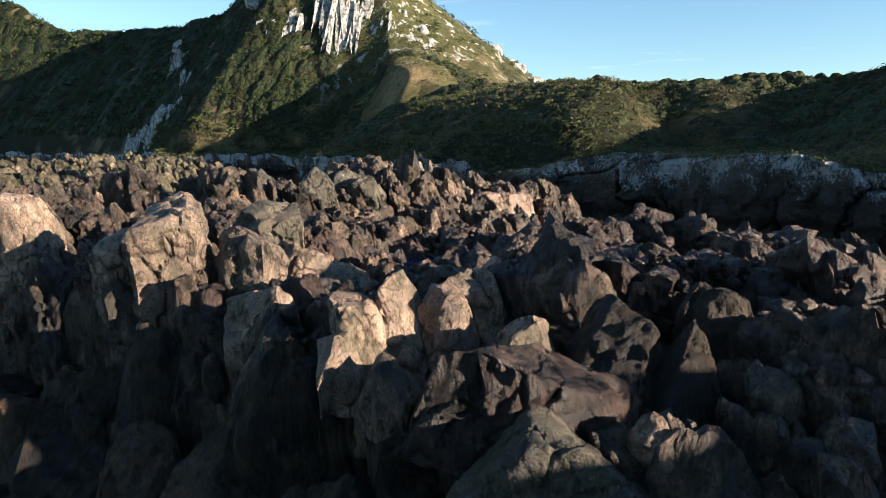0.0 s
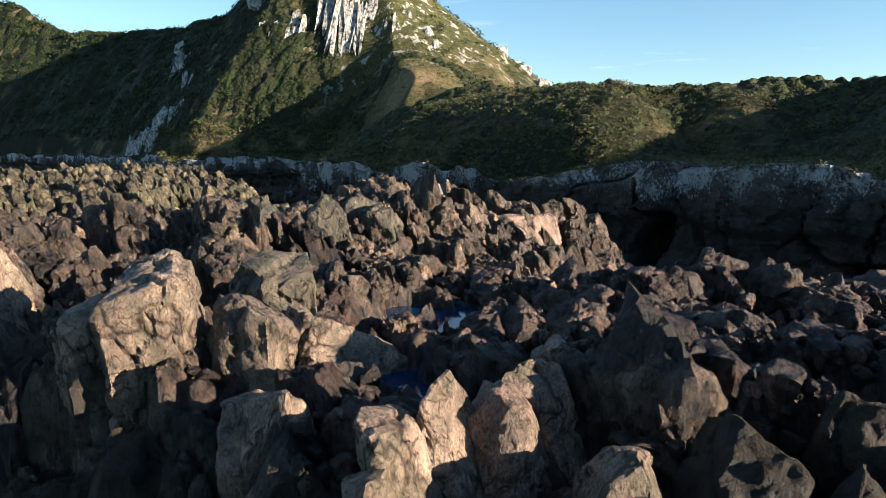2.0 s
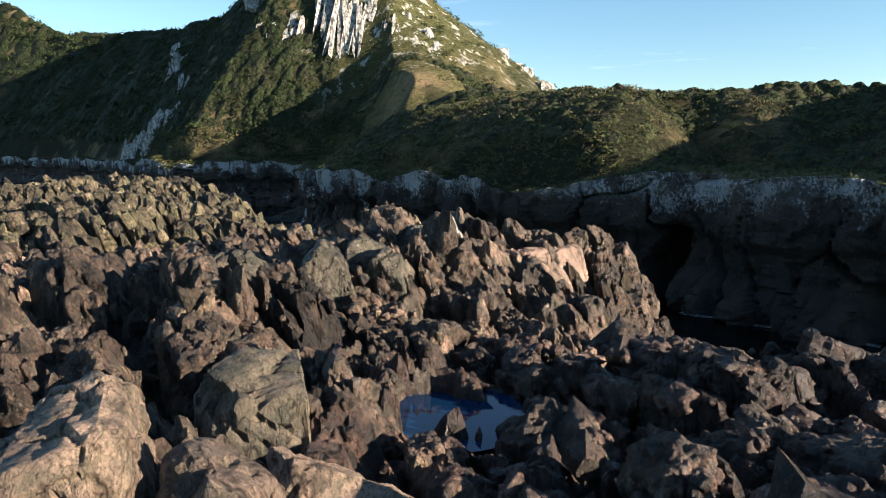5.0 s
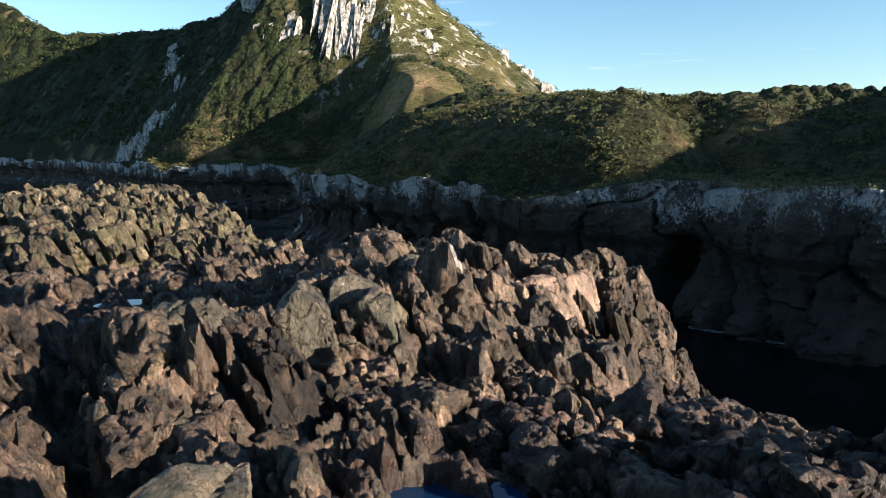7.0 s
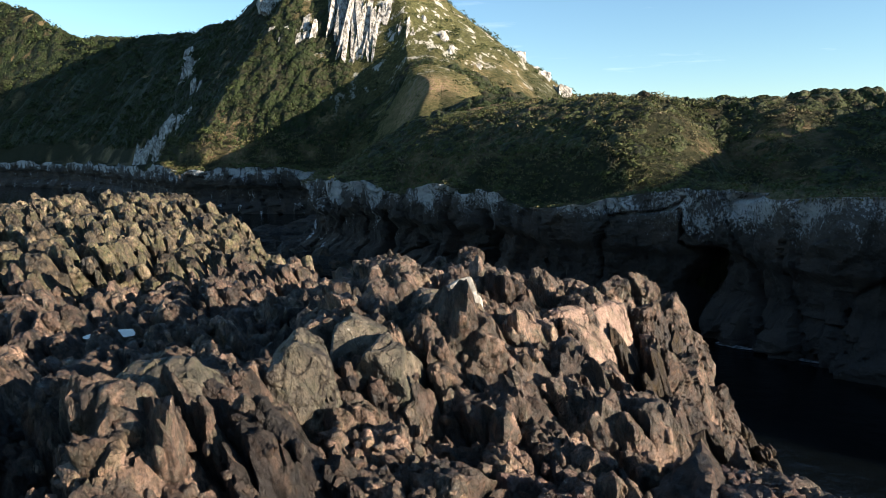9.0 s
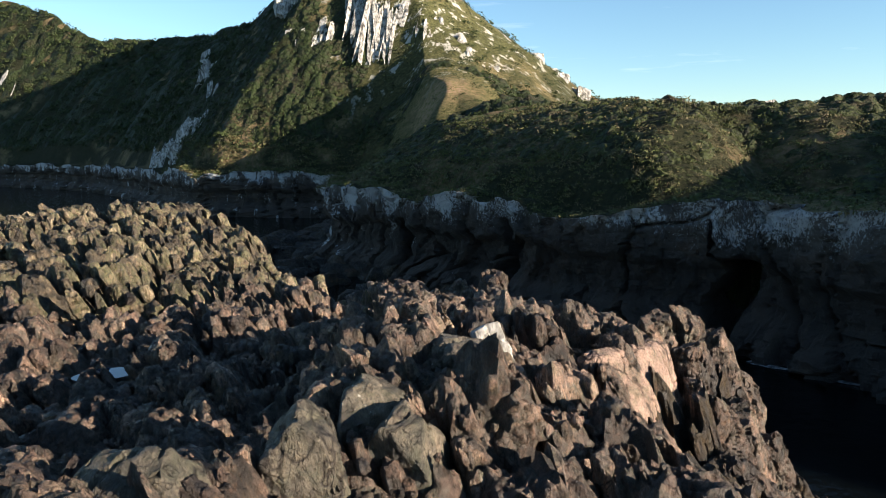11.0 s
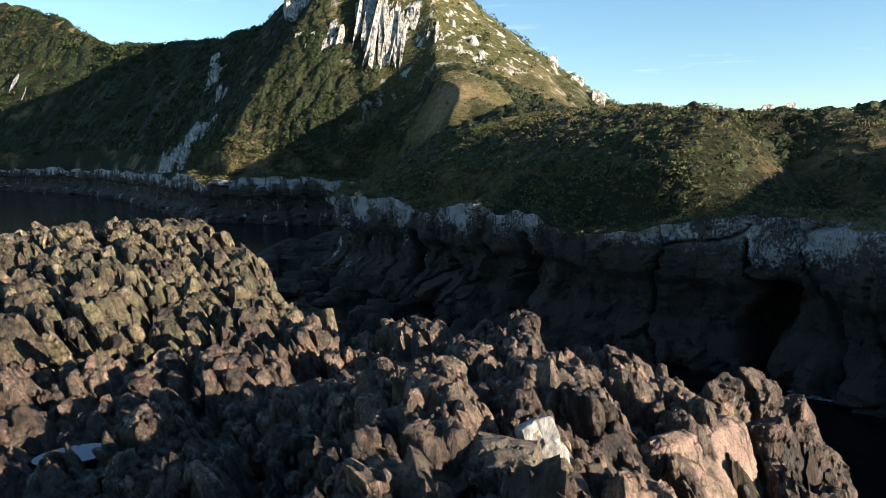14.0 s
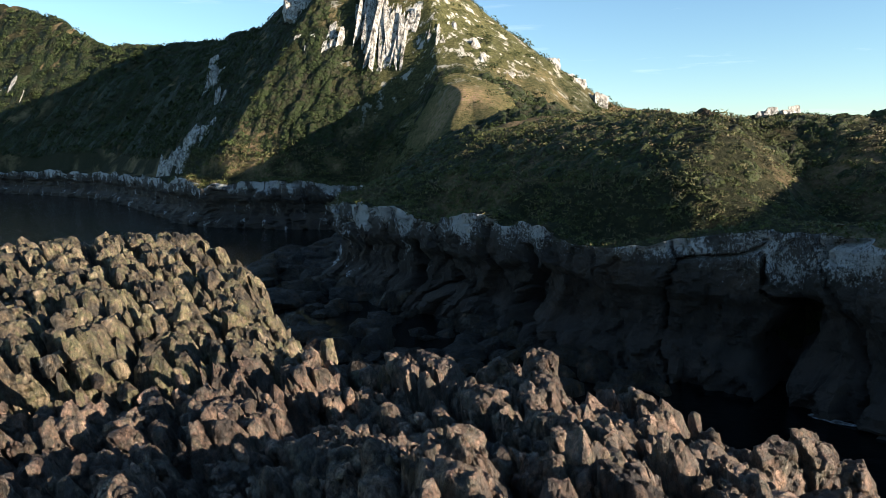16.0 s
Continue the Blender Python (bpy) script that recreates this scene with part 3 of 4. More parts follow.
SWELLS += [(-1.2, 9.9, 0.7, 0.6, -0.2), (6.0, 4.0, 2.5, 2.5, -1.5), (-0.5, 13.2, 1.0, 0.7, -0.25), (3.4, 24.4, 1.1, 1.3, -2.0), (2.1, 20.8, 0.8, 1.2, -0.45), (2.6, 22.6, 0.8, 1.2, -0.7), (11, 4.5, 3.5, 4, -0.4)]
# x, y, half-width, half-depth, turn, water level
POOLS = [(-1.0, 14.5, 0.66, 0.75, 20, 7.58), (-1.5, 11.05, 0.62, 0.55, -15, 7.6), (-9.9, 26.3, 0.42, 0.26, 30, 7.5)]


def pool_depth(x, y):
    """1 at the middle of a pool, 0 at its edge, below 0 outside."""
    out = np.full(np.shape(x), -9.0)
    for px, py, a, b, turn, z in POOLS:
        c, s = math.cos(radians(turn)), math.sin(radians(turn))
        u, v = ((x - px) * c + (y - py) * s) / a, (-(x - px) * s + (y - py) * c) / b
        out = np.maximum(out, 1 - np.hypot(u, v))
    return out + 0.22 * fbm(np.asarray(x) * 1.7, np.asarray(y) * 1.7, 0, 3, 27) * (out > -2)


def reef_base(x, y):
    d = outline_distance(x, y, REEF) + 0.6 * fbm(x * 0.35, y * 0.35, 0, 3, 5)
    h = 7.6 + sum(a * np.exp(-((x - px) / sx) ** 2 - ((y - py) / sy) ** 2) for px, py, sx, sy, a in SWELLS)
    # unseen ridge added on the right to shade the front, dipped for the slab
    h = np.maximum(h, ridge_height(x, y, [(12.3, 2.2, 9.9), (12.0, -0.2, 9.6), (11.5, -3.4, 12.8), (9, -7, 13.5), (5, -14, 13)], 1.9))
    h = h + 0.15 * fbm(x * 0.3, y * 0.3, 0, 3, 2)
    d = np.where(d < 0, d / (1 + 1.4 * np.exp(-((x - 6.5) / 4) ** 2 - ((y - 25) / 5) ** 2)), d)
    edge = 0.55 * ramp(-2.6, -0.6, d) + 0.45 * ramp(-1.2, 1.2, d)
    return -2.5 + (h + 2.5) * edge


def reef_height(x, y, grow=1.0, small=True):
    """Bedrock split by joints into leaning columns: each block stands at its own height, smaller blocks within larger ones."""
    wx, wy = x + 0.22 * fbm(x * 0.9, y * 0.9, 0, 4, 11), y + 0.22 * fbm(x * 0.9, y * 0.9, 5, 4, 12)
    c, s = math.cos(radians(24)), math.sin(radians(24))
    u, v = wx * c + wy * s, -wx * s + wy * c
    smooth = reef_base(x, y)
    basin = ramp(1.15, 0.75, np.hypot((x - 1.6) / 4.2, (y - 13.2) / 4.6))
    h, shift = 0.0, 0.0
    front = ramp(9.2, 8.0, y + 0.45 * x)
    mass = ramp(37, 40, y - 0.4 * x)
    for size, long, rise, groove, tilt, hold, seed in ((2.3, 1.4, 0.8, 0.95, 0.2, 0.35, 13), (0.85, 1.5, 0.42, 0.5, 0.1, 0.4, 3), (0.31, 1.4, 0.12, 0.1, 0.05, 0.0, 4), (0.12, 1.3, 0.04, 0.03, 0.02, 0.0, 6)):
        if size < 0.5 and not small:
            continue
        size = size * grow
        d1, gap, rid, ox, oy = cells(u / size, v / (size * long), seed)
        key = (rid * 99991).astype(int)
        if hold:
            du, dv = ox * size, oy * size * long
            shift = shift + hold * (reef_base(x - (du * c - dv * s), y - (du * s + dv * c)) - smooth)
        cut = np.exp(-(gap / (0.1 + 0.12 * hash01(key, 5))) ** 2)
        peak = np.minimum(0.28 - np.abs(ox + 0.3 * (hash01(key, 4) - 0.5)), 0.22 - 0.6 * np.abs(oy)) * (0.3 + 0.9 * hash01(key, 6))
        lean = ox * (0.2 + 0.9 * hash01(key, 1)) + oy * 1.3 * (hash01(key, 2) - 0.6)
        calm = (1 - 0.75 * basin * (size > 0.5)) * (1 - 0.75 * front * (size < 1))
        h = h + calm * (rise * (rid - 0.45) + tilt * (lean + 0.8 * peak)) - (groove if small else 0.8 * groove) * cut * (1 - 0.5 * front * (size < 0.5)) * (1 + 0.6 * mass)
    h = smooth + np.clip(shift, -2.5, 2.5) + h + (0.16 if small else 0.14) + 0.035 * fbm(x * 7, y * 7, 0, 3, 8)
    p = pool_depth(x, y)
    return np.where(p > -0.7, h + (np.minimum(h, 7.35) - h) * ramp(-0.3, 0.08, p), h), smooth


def reef_kind(x, y, base, stray):
    """Which rock it is: 0 brown, 1 wave-washed and darkened for shade, 2 purple-brown basin, 3 lichened mass, 4 crest
    lightened for sun.
    """
    kind = np.where(np.hypot((x - 1.8) / 5.0, (y - 12.2) / 5.4) + 0.35 * stray < 1, 2, 0)
    kind = np.where((y > 19.8 + 0.8 * stray) & (x > -5.0 + 2.0 * stray) & (kind == 0), 4, kind)
    kind = np.where(y > 39 + 0.4 * x + 1.5 * stray, 3, kind)
    # the darkened rock reaches higher where the front wall lies in shade
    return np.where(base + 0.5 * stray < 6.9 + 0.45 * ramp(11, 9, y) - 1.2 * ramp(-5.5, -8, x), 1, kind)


def steps(*runs):
    return np.concatenate([np.arange(a, b, d) for a, b, d in runs])


def reef_sheet(name, xs, ys, grow=1.0):
    gx, gy = np.meshgrid(xs, ys, indexing="ij")
    gz, base = reef_height(gx, gy, grow)
    back = gy - 0.4 * gx
    gz = gz - 2.5 * (ramp(39.6, 38.2, back) if grow > 1 else ramp(38.4, 39.8, back))
    open_water = ramp(-0.6, -1.2, pool_depth(gx, gy))
    stray = fbm(gx * 0.7, gy * 0.7, 0, 3, 15)
    kind = reef_kind(gx, gy, base, stray)
    rise = np.clip(gz - base, -1.5, 1.5) * open_water
    gx, gy = gx - 0.32 * rise, gy - 0.05 * rise          # the columns lean with the strata
    # knobs and pits
    k1, k2, k3 = (billow(gx * 2.6 + 3.3 * i, gy * 2.6, gz * 2.0, 3, 70 + i) for i in range(3))
    far = 1 - 0.3 * ramp(18, 30, gy)
    gx, gy, gz = gx + 0.09 * far * k1 * open_water, gy + 0.09 * far * k2 * open_water, gz + 0.09 * far * k3
    me = mesh_of(name, np.stack([gx, gy, gz], -1).reshape(-1, 3), grid_faces(len(xs), len(ys)), mat_reef, True, 55)
    for m in (mat_shaded_wet, mat_basin, mat_mass, mat_crest):
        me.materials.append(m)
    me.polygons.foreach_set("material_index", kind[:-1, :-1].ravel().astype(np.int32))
    return me


reef = tagged(new("rock_reef", reef_sheet("reef", steps((-46, -30, 0.4), (-30, -11, 0.14), (-11, -8, 0.07), (-8, 6, 0.055), (6, 9, 0.09), (9, 27, 0.4)), steps((-20, 4, 0.5), (4, 19, 0.055)))),
              "jagged brown sea reef of broken upright rock blocks", "rock reef", kind="structure")
part("crest", reef_sheet("reef_crest", steps((-46, -30, 0.5), (-30, -11, 0.13), (-11, 9, 0.075), (9, 27, 0.6)), steps((18.7, 30, 0.075), (30, 45, 0.11))), reef, "brown crest of upright rock columns")
part("mass", reef_sheet("reef_mass", steps((-46, -32, 0.4), (-32, -3, 0.12)), steps((24, 45, 0.12), (45, 66, 0.18)), 1.15), reef, "high blocky mass of olive and tan lichened rock")

for px, py, a, b, turn, z in POOLS:
    n = 32
    ang = np.linspace(0, 2 * np.pi, n, endpoint=False)
    r = 1.8
    pts = np.stack([r * a * np.cos(ang), r * b * np.sin(ang), np.zeros(n)], 1)
    me = mesh_of("pool", np.vstack([pts, [(0, 0, 0)]]), [(i, (i + 1) % n, n) for i in range(n)], mat_pool)
    ob = tagged(new("rock_pool", me), "still rock pool reflecting the blue sky", "rock pool", "rock pools on the reef", "structure")
    ob.matrix_world = pose(px, py, z, 0, 0, turn)

# ---- hills ----
COAST = [(90, -10), (55, 22), (33, 40), (20.7, 49.6), (17.3, 56.3), (9, 61), (0.7, 71), (-9, 82), (-18, 92.7), (-17.5, 104), (-14, 118), (-17, 134), (-26, 149), (-42, 151),
         (-59, 154), (-72, 172), (-98, 206), (-127, 243), (-175, 275), (-260, 300), (-420, 330), (-420, 600), (400, 600), (400, -10)]
RIDGES = [([(38, 74, 17.3), (31, 76, 16.8), (23, 80, 16.7), (14.5, 80, 18.7), (9, 96, 20.4), (5, 110, 21.0), (0, 128, 19), (-5, 151, 28.0), (-14, 178, 40)], 0.5),
          ([(-14, 178, 40), (-27, 205, 72), (-40, 212, 66)], 0.9),
          ([(-27, 205, 72), (-7, 192, 52), (4, 189, 43), (17, 185, 34), (30, 178, 25)], 0.8),
          ([(-40, 212, 64), (-62, 240, 56), (-115, 295, 58), (-165, 320, 61), (-240, 335, 110)], 0.95),
          # ridge hidden behind the summit, added to shade the left slope
          ([(-27, 205, 72), (-38, 255, 82), (-62, 325, 80)], 0.9),
          ([(-36, 206, 60), (-47, 180, 38), (-57, 158, 12)], 0.95),
          ([(-5, 151, 28), (-13, 143, 20), (-21, 139, 9)], 0.75),
          # ridges out of view on the right, heights set to shade the near hill
          ([(38, 74, 17.0), (45, 56, 18.2), (54, 40, 20.0), (75, 15, 22)], 0.7), ([(45, 56, 18), (70, 66, 19)], 0.5),
          ([(52, 195, 19), (70, 195, 24), (110, 190, 21), (170, 170, 19)], 0.4)]


def hill_height(x, y):
    s = outline_distance(x, y, COAST)
    wx, wy = x + 3 * fbm(x * 0.05, y * 0.05, 0, 3, 21), y + 3 * fbm(x * 0.05, y * 0.05, 3, 3, 22)
    top = np.maximum.reduce([ridge_height(wx, wy, line, slope) for line, slope in RIDGES])
    # the last term lifts the unseen right-hand ridge so it casts shade
    rise = 8.6 + 11.0 * (1 - np.exp(-np.maximum(s, 0) / 11.0)) + 4 * ramp(43, 52, x)
    near = ramp(125, 100, y) * ramp(-25, -10, x)
    h = np.maximum(top, 8.2 + 0.28 * np.minimum(s, 12))
    h = h * (1 - near) + np.minimum(rise, np.maximum(top, 8.5)) * near
    gx, gy = 24 - 0.18 * (80 - y), y
    h = h - 1.8 * np.exp(-((x - gx) / 2.6) ** 2) * ramp(77, 68, y) * ramp(50, 58, y)
    h = np.minimum(h, 8.6 + 1.3 * np.maximum(s, 0))
    k = ramp(60, 220, y)
    h = h + (0.35 + 0.9 * k) * fbm(x * (0.12 - 0.07 * k), y * (0.12 - 0.07 * k), 0, 5, 23)
    return np.where(s > 4.0, h, -3 + (h + 3) * ramp(3.2, 4.0, s)), s


def spaced(start, stop, first, last):
    out, v = [start], start
    while v < stop:
        v += first + (last - first) * (v - start) / (stop - start)
        out.append(v)
    return np.array(out)


xs = np.concatenate([-30 - spaced(0, 390, 0.8, 7)[::-1], np.arange(-29.4, 45, 0.6), 45 + spaced(0, 340, 0.8, 12)])
ys = np.concatenate([np.arange(0, 42, 1.5), np.arange(42, 115, 0.8), 115 + spaced(0, 470, 0.8, 9)])
gx, gy = np.meshgrid(xs, ys, indexing="ij")
gz, gs = hill_height(gx, gy)
me = mesh_of("hill", np.stack([gx, gy, gz], -1).reshape(-1, 3), grid_faces(len(xs), len(ys)), mat_hill)
hill = tagged(new("ground", me), "steep coastal hill of grass and dark green scrub", "hillside", kind="structure")

# ---- sea cliffs: a broken wall along the coast ----
line = np.array(COAST[:20], float)
seg = np.hypot(*np.diff(line, axis=0).T)
cum = np.concatenate([[0], np.cumsum(seg)])
us, u = [], 0.0
while u < cum[-1]:
    us.append(u)
    far = np.interp(u, cum, line[:, 1])
    u += 0.17 + max(0, far - 95) * 0.008
us = np.array(us)
kern = np.ones(25) / 25
cx, cy = np.interp(us, cum, line[:, 0]), np.interp(us, cum, line[:, 1])
cx, cy = (np.convolve(np.pad(c, 12, mode="edge"), kern, "valid") for c in (cx, cy))
tx, ty = np.gradient(cx), np.gradient(cy)
tl = np.hypot(tx, ty)
nx, ny = -ty / tl, tx / tl          # out towards the sea
vs = np.linspace(-1.0, 1.0, 70)
U, V = np.meshgrid(us, vs, indexing="ij")
topz = 8.7 + 0.9 * fbm(us * 0.16, us * 0, 0, 4, 31)
Z = -1.2 + (topz[:, None] + 1.2) * (V + 1) / 2
UW = U + 0.9 * fbm(U * 0.3, Z * 0.4, 0, 5, 33)
_, gap, rid, _, oz = cells(UW / 4.6, Z / 9.0, 34)
_, gap2, rid2, ou2, oz2 = cells(UW / 1.4, (Z + 0.12 * U) / 4.2, 35)
_, gap3, rid3, _, _ = cells(UW / 0.6, (Z + 0.2 * U) / 0.7, 38)
out = 1.5 + 0.9 * (rid - 0.5) - 1.3 * np.exp(-(gap / 0.03) ** 2) * ramp(0.2, 0.5, rid) + 0.6 * (rid2 - 0.5) + 0.3 * ou2 * (rid2 - 0.4) - 0.15 * np.exp(-(gap2 / 0.04) ** 2) + 0.26 * (rid3 - 0.5) - 0.08 * np.exp(-(gap3 / 0.1) ** 2) + 0.2 * fbm(U * 0.2, Z * 0.25, 0, 4, 36) + 0.28 * billow(U * 0.9, Z * 0.9, 0 * U, 4, 37)
out = out - 0.9 * ramp(5.9, 4.9, Z + 0.5 * fbm(U * 0.3, U * 0, 0, 3, 39)) * ramp(1.8, 3.2, Z) + 1.1 * ramp(2.6, 0.5, Z) * (0.5 + rid2)
cave = us[np.argmin(np.hypot(cx - 16.2, cy - 57.4))]
for at, wide, high, deep in ((cave, 1.0, 6.0, 5.5), (cave + 95, 3.0, 5.5, 4.0), (cave - 16, 2.2, 3.8, 3.0), (cave + 19, 0.7, 7.5, 2.5), (cave + 34, 0.9, 6.6, 3.0)):
    out = out - deep * np.exp(-((UW - at) / wide) ** 4) * ramp(high, high - 0.8, Z)
P = np.stack([cx[:, None] + nx[:, None] * out, cy[:, None] + ny[:, None] * out, Z], -1)
lip = np.stack([cx - nx * 1.4, cy - ny * 1.4, topz + 0.1], -1)[:, None]
bx, by = cx - nx * 6.0, cy - ny * 6.0
back = np.stack([bx, by, np.maximum(hill_height(bx, by)[0], topz) - 0.1], -1)[:, None]
mid_lip = np.stack([cx - nx * 3.2, cy - ny * 3.2, 0.45 * lip[:, 0, 2] + 0.55 * back[:, 0, 2]], -1)[:, None]
edge = P[:, -1:] + np.stack([nx * -0.1, ny * -0.1, 0 * nx - 0.16], -1)[:, None]
turf = np.concatenate([edge, lip, mid_lip, back], 1)
me = mesh_of("cliff", P.reshape(-1, 3), grid_faces(len(us), len(vs)), mat_cliff, True, 30)
me_turf = mesh_of("cliff_turf", (turf + np.array((0, 0, 0.12))).reshape(-1, 3), grid_faces(len(us), 4), mat_hill)
cliff = tagged(new("sea_cliff", me), "dark sea cliff crusted with white lichen along its top", "cliff", kind="structure")
part("turf", me_turf, cliff, "grass fringe along the cliff top")


# ---- broken rocks on the reef ----
taken = []        # x, y, radius of the named boulders


def boulder(label, x, y, top, half, turn=0.0, lean=0.0, tip=0.0, mat=None, seed=0, planes=9, rough=0.07, split=0.06, joint=1.3, detail=0.12, jitter=0.2):
    """One large named block; top: its height above the sea, half: half its width, depth and height."""
    half = tuple(1.15 * a for a in half)
    v, f = rock_shape(seed, half, planes, 0.16, detail, rough, split, joint, jitter)
    ob = new("boulder", mesh_of("boulder", v, f, mat or mat_tan, True, 32))
    m = pose(0, 0, 0, tip, lean, turn)
    high = max((m @ Vector(p)).z for p in v[::3])
    ob.matrix_world = pose(x, y, top - high) @ m
    taken.append((x, y, 0.75 * max(half[0], half[1])))
    return tagged(ob, label, "boulder", "boulders of the reef")


TAN, GREY = "large tan boulder split by dark joints", "grey-green weathered boulder on the reef"
boulder(TAN, -4.9, 11.0, 8.75, (0.42, 0.6, 1.7), 8, -4, 6, mat_tan, 1, planes=2, rough=0.05, joint=1.5, jitter=0.08, detail=0.06)
boulder(TAN, -4.05, 11.0, 9.25, (0.54, 0.75, 1.9), 2, -6, 8, mat_tan, 3, planes=3, rough=0.06, joint=1.5, jitter=0.08, detail=0.06)
boulder("reddish-tan jointed block on the reef edge", -7.5, 12.5, 9.15, (0.55, 0.5, 0.9), 12, -6, 4, mat_tan, 41)
boulder("reddish-tan jointed block on the reef edge", -8.75, 12.7, 9.1, (0.6, 0.5, 0.9), -8, -4, 4, mat_pink, 42)
# both blocks take the rock toned dark for shade
boulder("rust-brown block at the foot of the boulder", -4.7, 9.75, 6.9, (0.55, 0.5, 1.0), 20, 0, 0, mat_shaded_wet, 4)
boulder("rust-brown block at the foot of the boulder", -3.9, 9.6, 6.8, (0.45, 0.5, 0.9), -15, 4, 0, mat_shaded_wet, 5)
boulder("pitted tan boulder with round hollows", -2.95, 10.75, 8.75, (0.48, 0.5, 0.9), -25, -12, 0, mat_tan, 6)
boulder(GREY, -3.1, 12.5, 9.0, (0.65, 0.5, 0.9), 10, -6, 0, mat_grey, 7)
boulder("brown boulder with a hollow beside the pool", -2.1, 11.2, 8.45, (0.5, 0.55, 0.85), -35, -14, 0, mat_tan, 8)
boulder(GREY, -2.15, 9.9, 8.1, (0.5, 0.45, 0.7), 30, 5, 0, mat_grey, 9)
boulder("tan boulder with a dark hollow in its top", -2.3, 9.0, 8.2, (0.42, 0.4, 0.8), -12, -10, 0, mat_tan, 10)
boulder(TAN, -0.95, 8.3, 8.2, (0.38, 0.45, 1.0), 8, -10, 4, mat_tan, 11)
boulder("grey-topped tan boulder with a broken face", -0.4, 8.75, 8.4, (0.36, 0.5, 1.1), -20, -10, 5, mat_tan, 12)
boulder("narrow tan rock column on the reef front", -1.15, 7.7, 7.9, (0.24, 0.26, 0.5), 20, -4, 0, mat_tan, 13)
boulder("narrow tan rock column on the reef front", -0.6, 7.4, 7.75, (0.3, 0.3, 0.5), -10, 3, 0, mat_piece, 14)
boulder("brown split boulder on the reef", 0.1, 8.9, 8.2, (0.32, 0.4, 0.9), 15, -14, 0, mat_pink, 15)
boulder("brown split boulder on the reef", 0.62, 9.5, 8.3, (0.3, 0.4, 0.8), -10, -14, 0, mat_tan, 16)
boulder("tan block with two flat broken faces", 0.95, 7.75, 8.1, (0.36, 0.36, 0.7), 28, -6, 0, mat_tan, 17)
boulder("dark domed slab of rock", 0.95, 6.95, 7.95, (0.85, 0.5, 0.6), -20, 16, 0, mat_basin, 18, rough=0.05, split=0.045, detail=0.07)
boulder("sloping slab with a rust-red upper edge", 1.0, 6.1, 7.45, (0.95, 0.45, 0.9), -14, 22, -8, mat_grey, 19, rough=0.05, split=0.045, detail=0.07)
# three boulders with shade put into their dark colour
boulder("dark blocky boulder on the reef", 1.95, 7.5, 8.25, (0.65, 0.65, 1.3), 10, -8, 0, mat_shaded_wet, 20, rough=0.05, split=0.045, detail=0.07)
boulder("dark blocky boulder on the reef", 2.6, 7.2, 8.1, (0.35, 0.5, 1.0), -14, -12, 0, mat_shaded_wet, 21, rough=0.05, split=0.045, detail=0.07)
boulder("dark blocky boulder on the reef", 3.4, 8.4, 8.3, (0.4, 0.5, 0.9), 18, -10, 0, mat_shaded_wet, 22, rough=0.05, split=0.045, detail=0.07)
boulder("tall brown boulder standing on the reef", 0.8, 10.5, 8.35, (0.32, 0.4, 0.7), 0, -12, 0, mat_tan, 23)
boulder("tall brown boulder standing on the reef", 2.05, 9.95, 8.75, (0.36, 0.45, 0.85), 25, -10, 0, mat_basin, 24, rough=0.05, split=0.045, detail=0.07)
boulder("dark lumpy rock on the low ridge", 3.1, 13.9, 8.6, (0.55, 0.5, 0.7), 10, -8, 0, mat_basin, 25, rough=0.14, split=0.1, joint=2.0)
boulder("dark lumpy rock on the low ridge", 4.3, 14.25, 8.85, (0.45, 0.42, 0.75), -10, -8, 0, mat_basin, 26, rough=0.14, split=0.1, joint=2.0)
boulder(GREY, -3.35, 19.1, 9.45, (0.42, 0.5, 0.95), 10, -8, 0, mat_grey, 27)
boulder(GREY, -2.1, 19.9, 9.2, (0.4, 0.5, 0.85), -12, -10, 0, mat_grey, 28)
boulder(GREY, -5.0, 17.7, 9.45, (0.9, 0.6, 0.8), 14, -4, 0, mat_grey, 29)
boulder("grey boulder streaked white with bird droppings", -1.55, 22.9, 9.35, (0.55, 0.5, 0.95), -18, -8, 0, mat_streak, 30, planes=3, rough=0.05)
boulder("grey boulder streaked white with bird droppings", -2.6, 20.5, 9.35, (0.42, 0.4, 0.9), 12, -8, 0, mat_streak, 37, planes=4, rough=0.05)
boulder("upright rock streaked white with bird droppings", -0.88, 23.55, 9.5, (0.26, 0.24, 0.5), 25, -10, -10, mat_guano, 31, planes=3, rough=0.04)
boulder("smooth pink-tan slab face with long cracks", 2.5, 25.85, 8.4, (1.2, 0.42, 1.6), 51, 0, -16, mat_pink, 32, planes=1, rough=0.03, split=0.05, joint=1.0, jitter=0.06, detail=0.07)
taken += [(3.0, 25.2, 0.9), (3.4, 25.9, 0.8), (2.6, 24.6, 0.6)]
taken.append((-4.8, 9.5, 1.1))
rng = np.random.default_rng(5)
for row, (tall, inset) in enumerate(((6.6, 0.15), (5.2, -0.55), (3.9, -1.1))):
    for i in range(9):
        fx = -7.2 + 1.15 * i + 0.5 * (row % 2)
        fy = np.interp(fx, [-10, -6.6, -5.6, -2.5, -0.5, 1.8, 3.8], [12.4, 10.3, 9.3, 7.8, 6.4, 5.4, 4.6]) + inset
        boulder("massive wave-washed block with olive algae, darkened for shade", fx, fy, tall + rng.normal(0, 0.3), (rng.uniform(0.5, 0.8), 0.6, rng.uniform(1.0, 1.5)), rng.normal(15, 15), rng.normal(-4, 6), rng.normal(4, 5), mat_shaded_wet, 60 + 10 * row + i, rough=0.06, planes=4, detail=0.24)
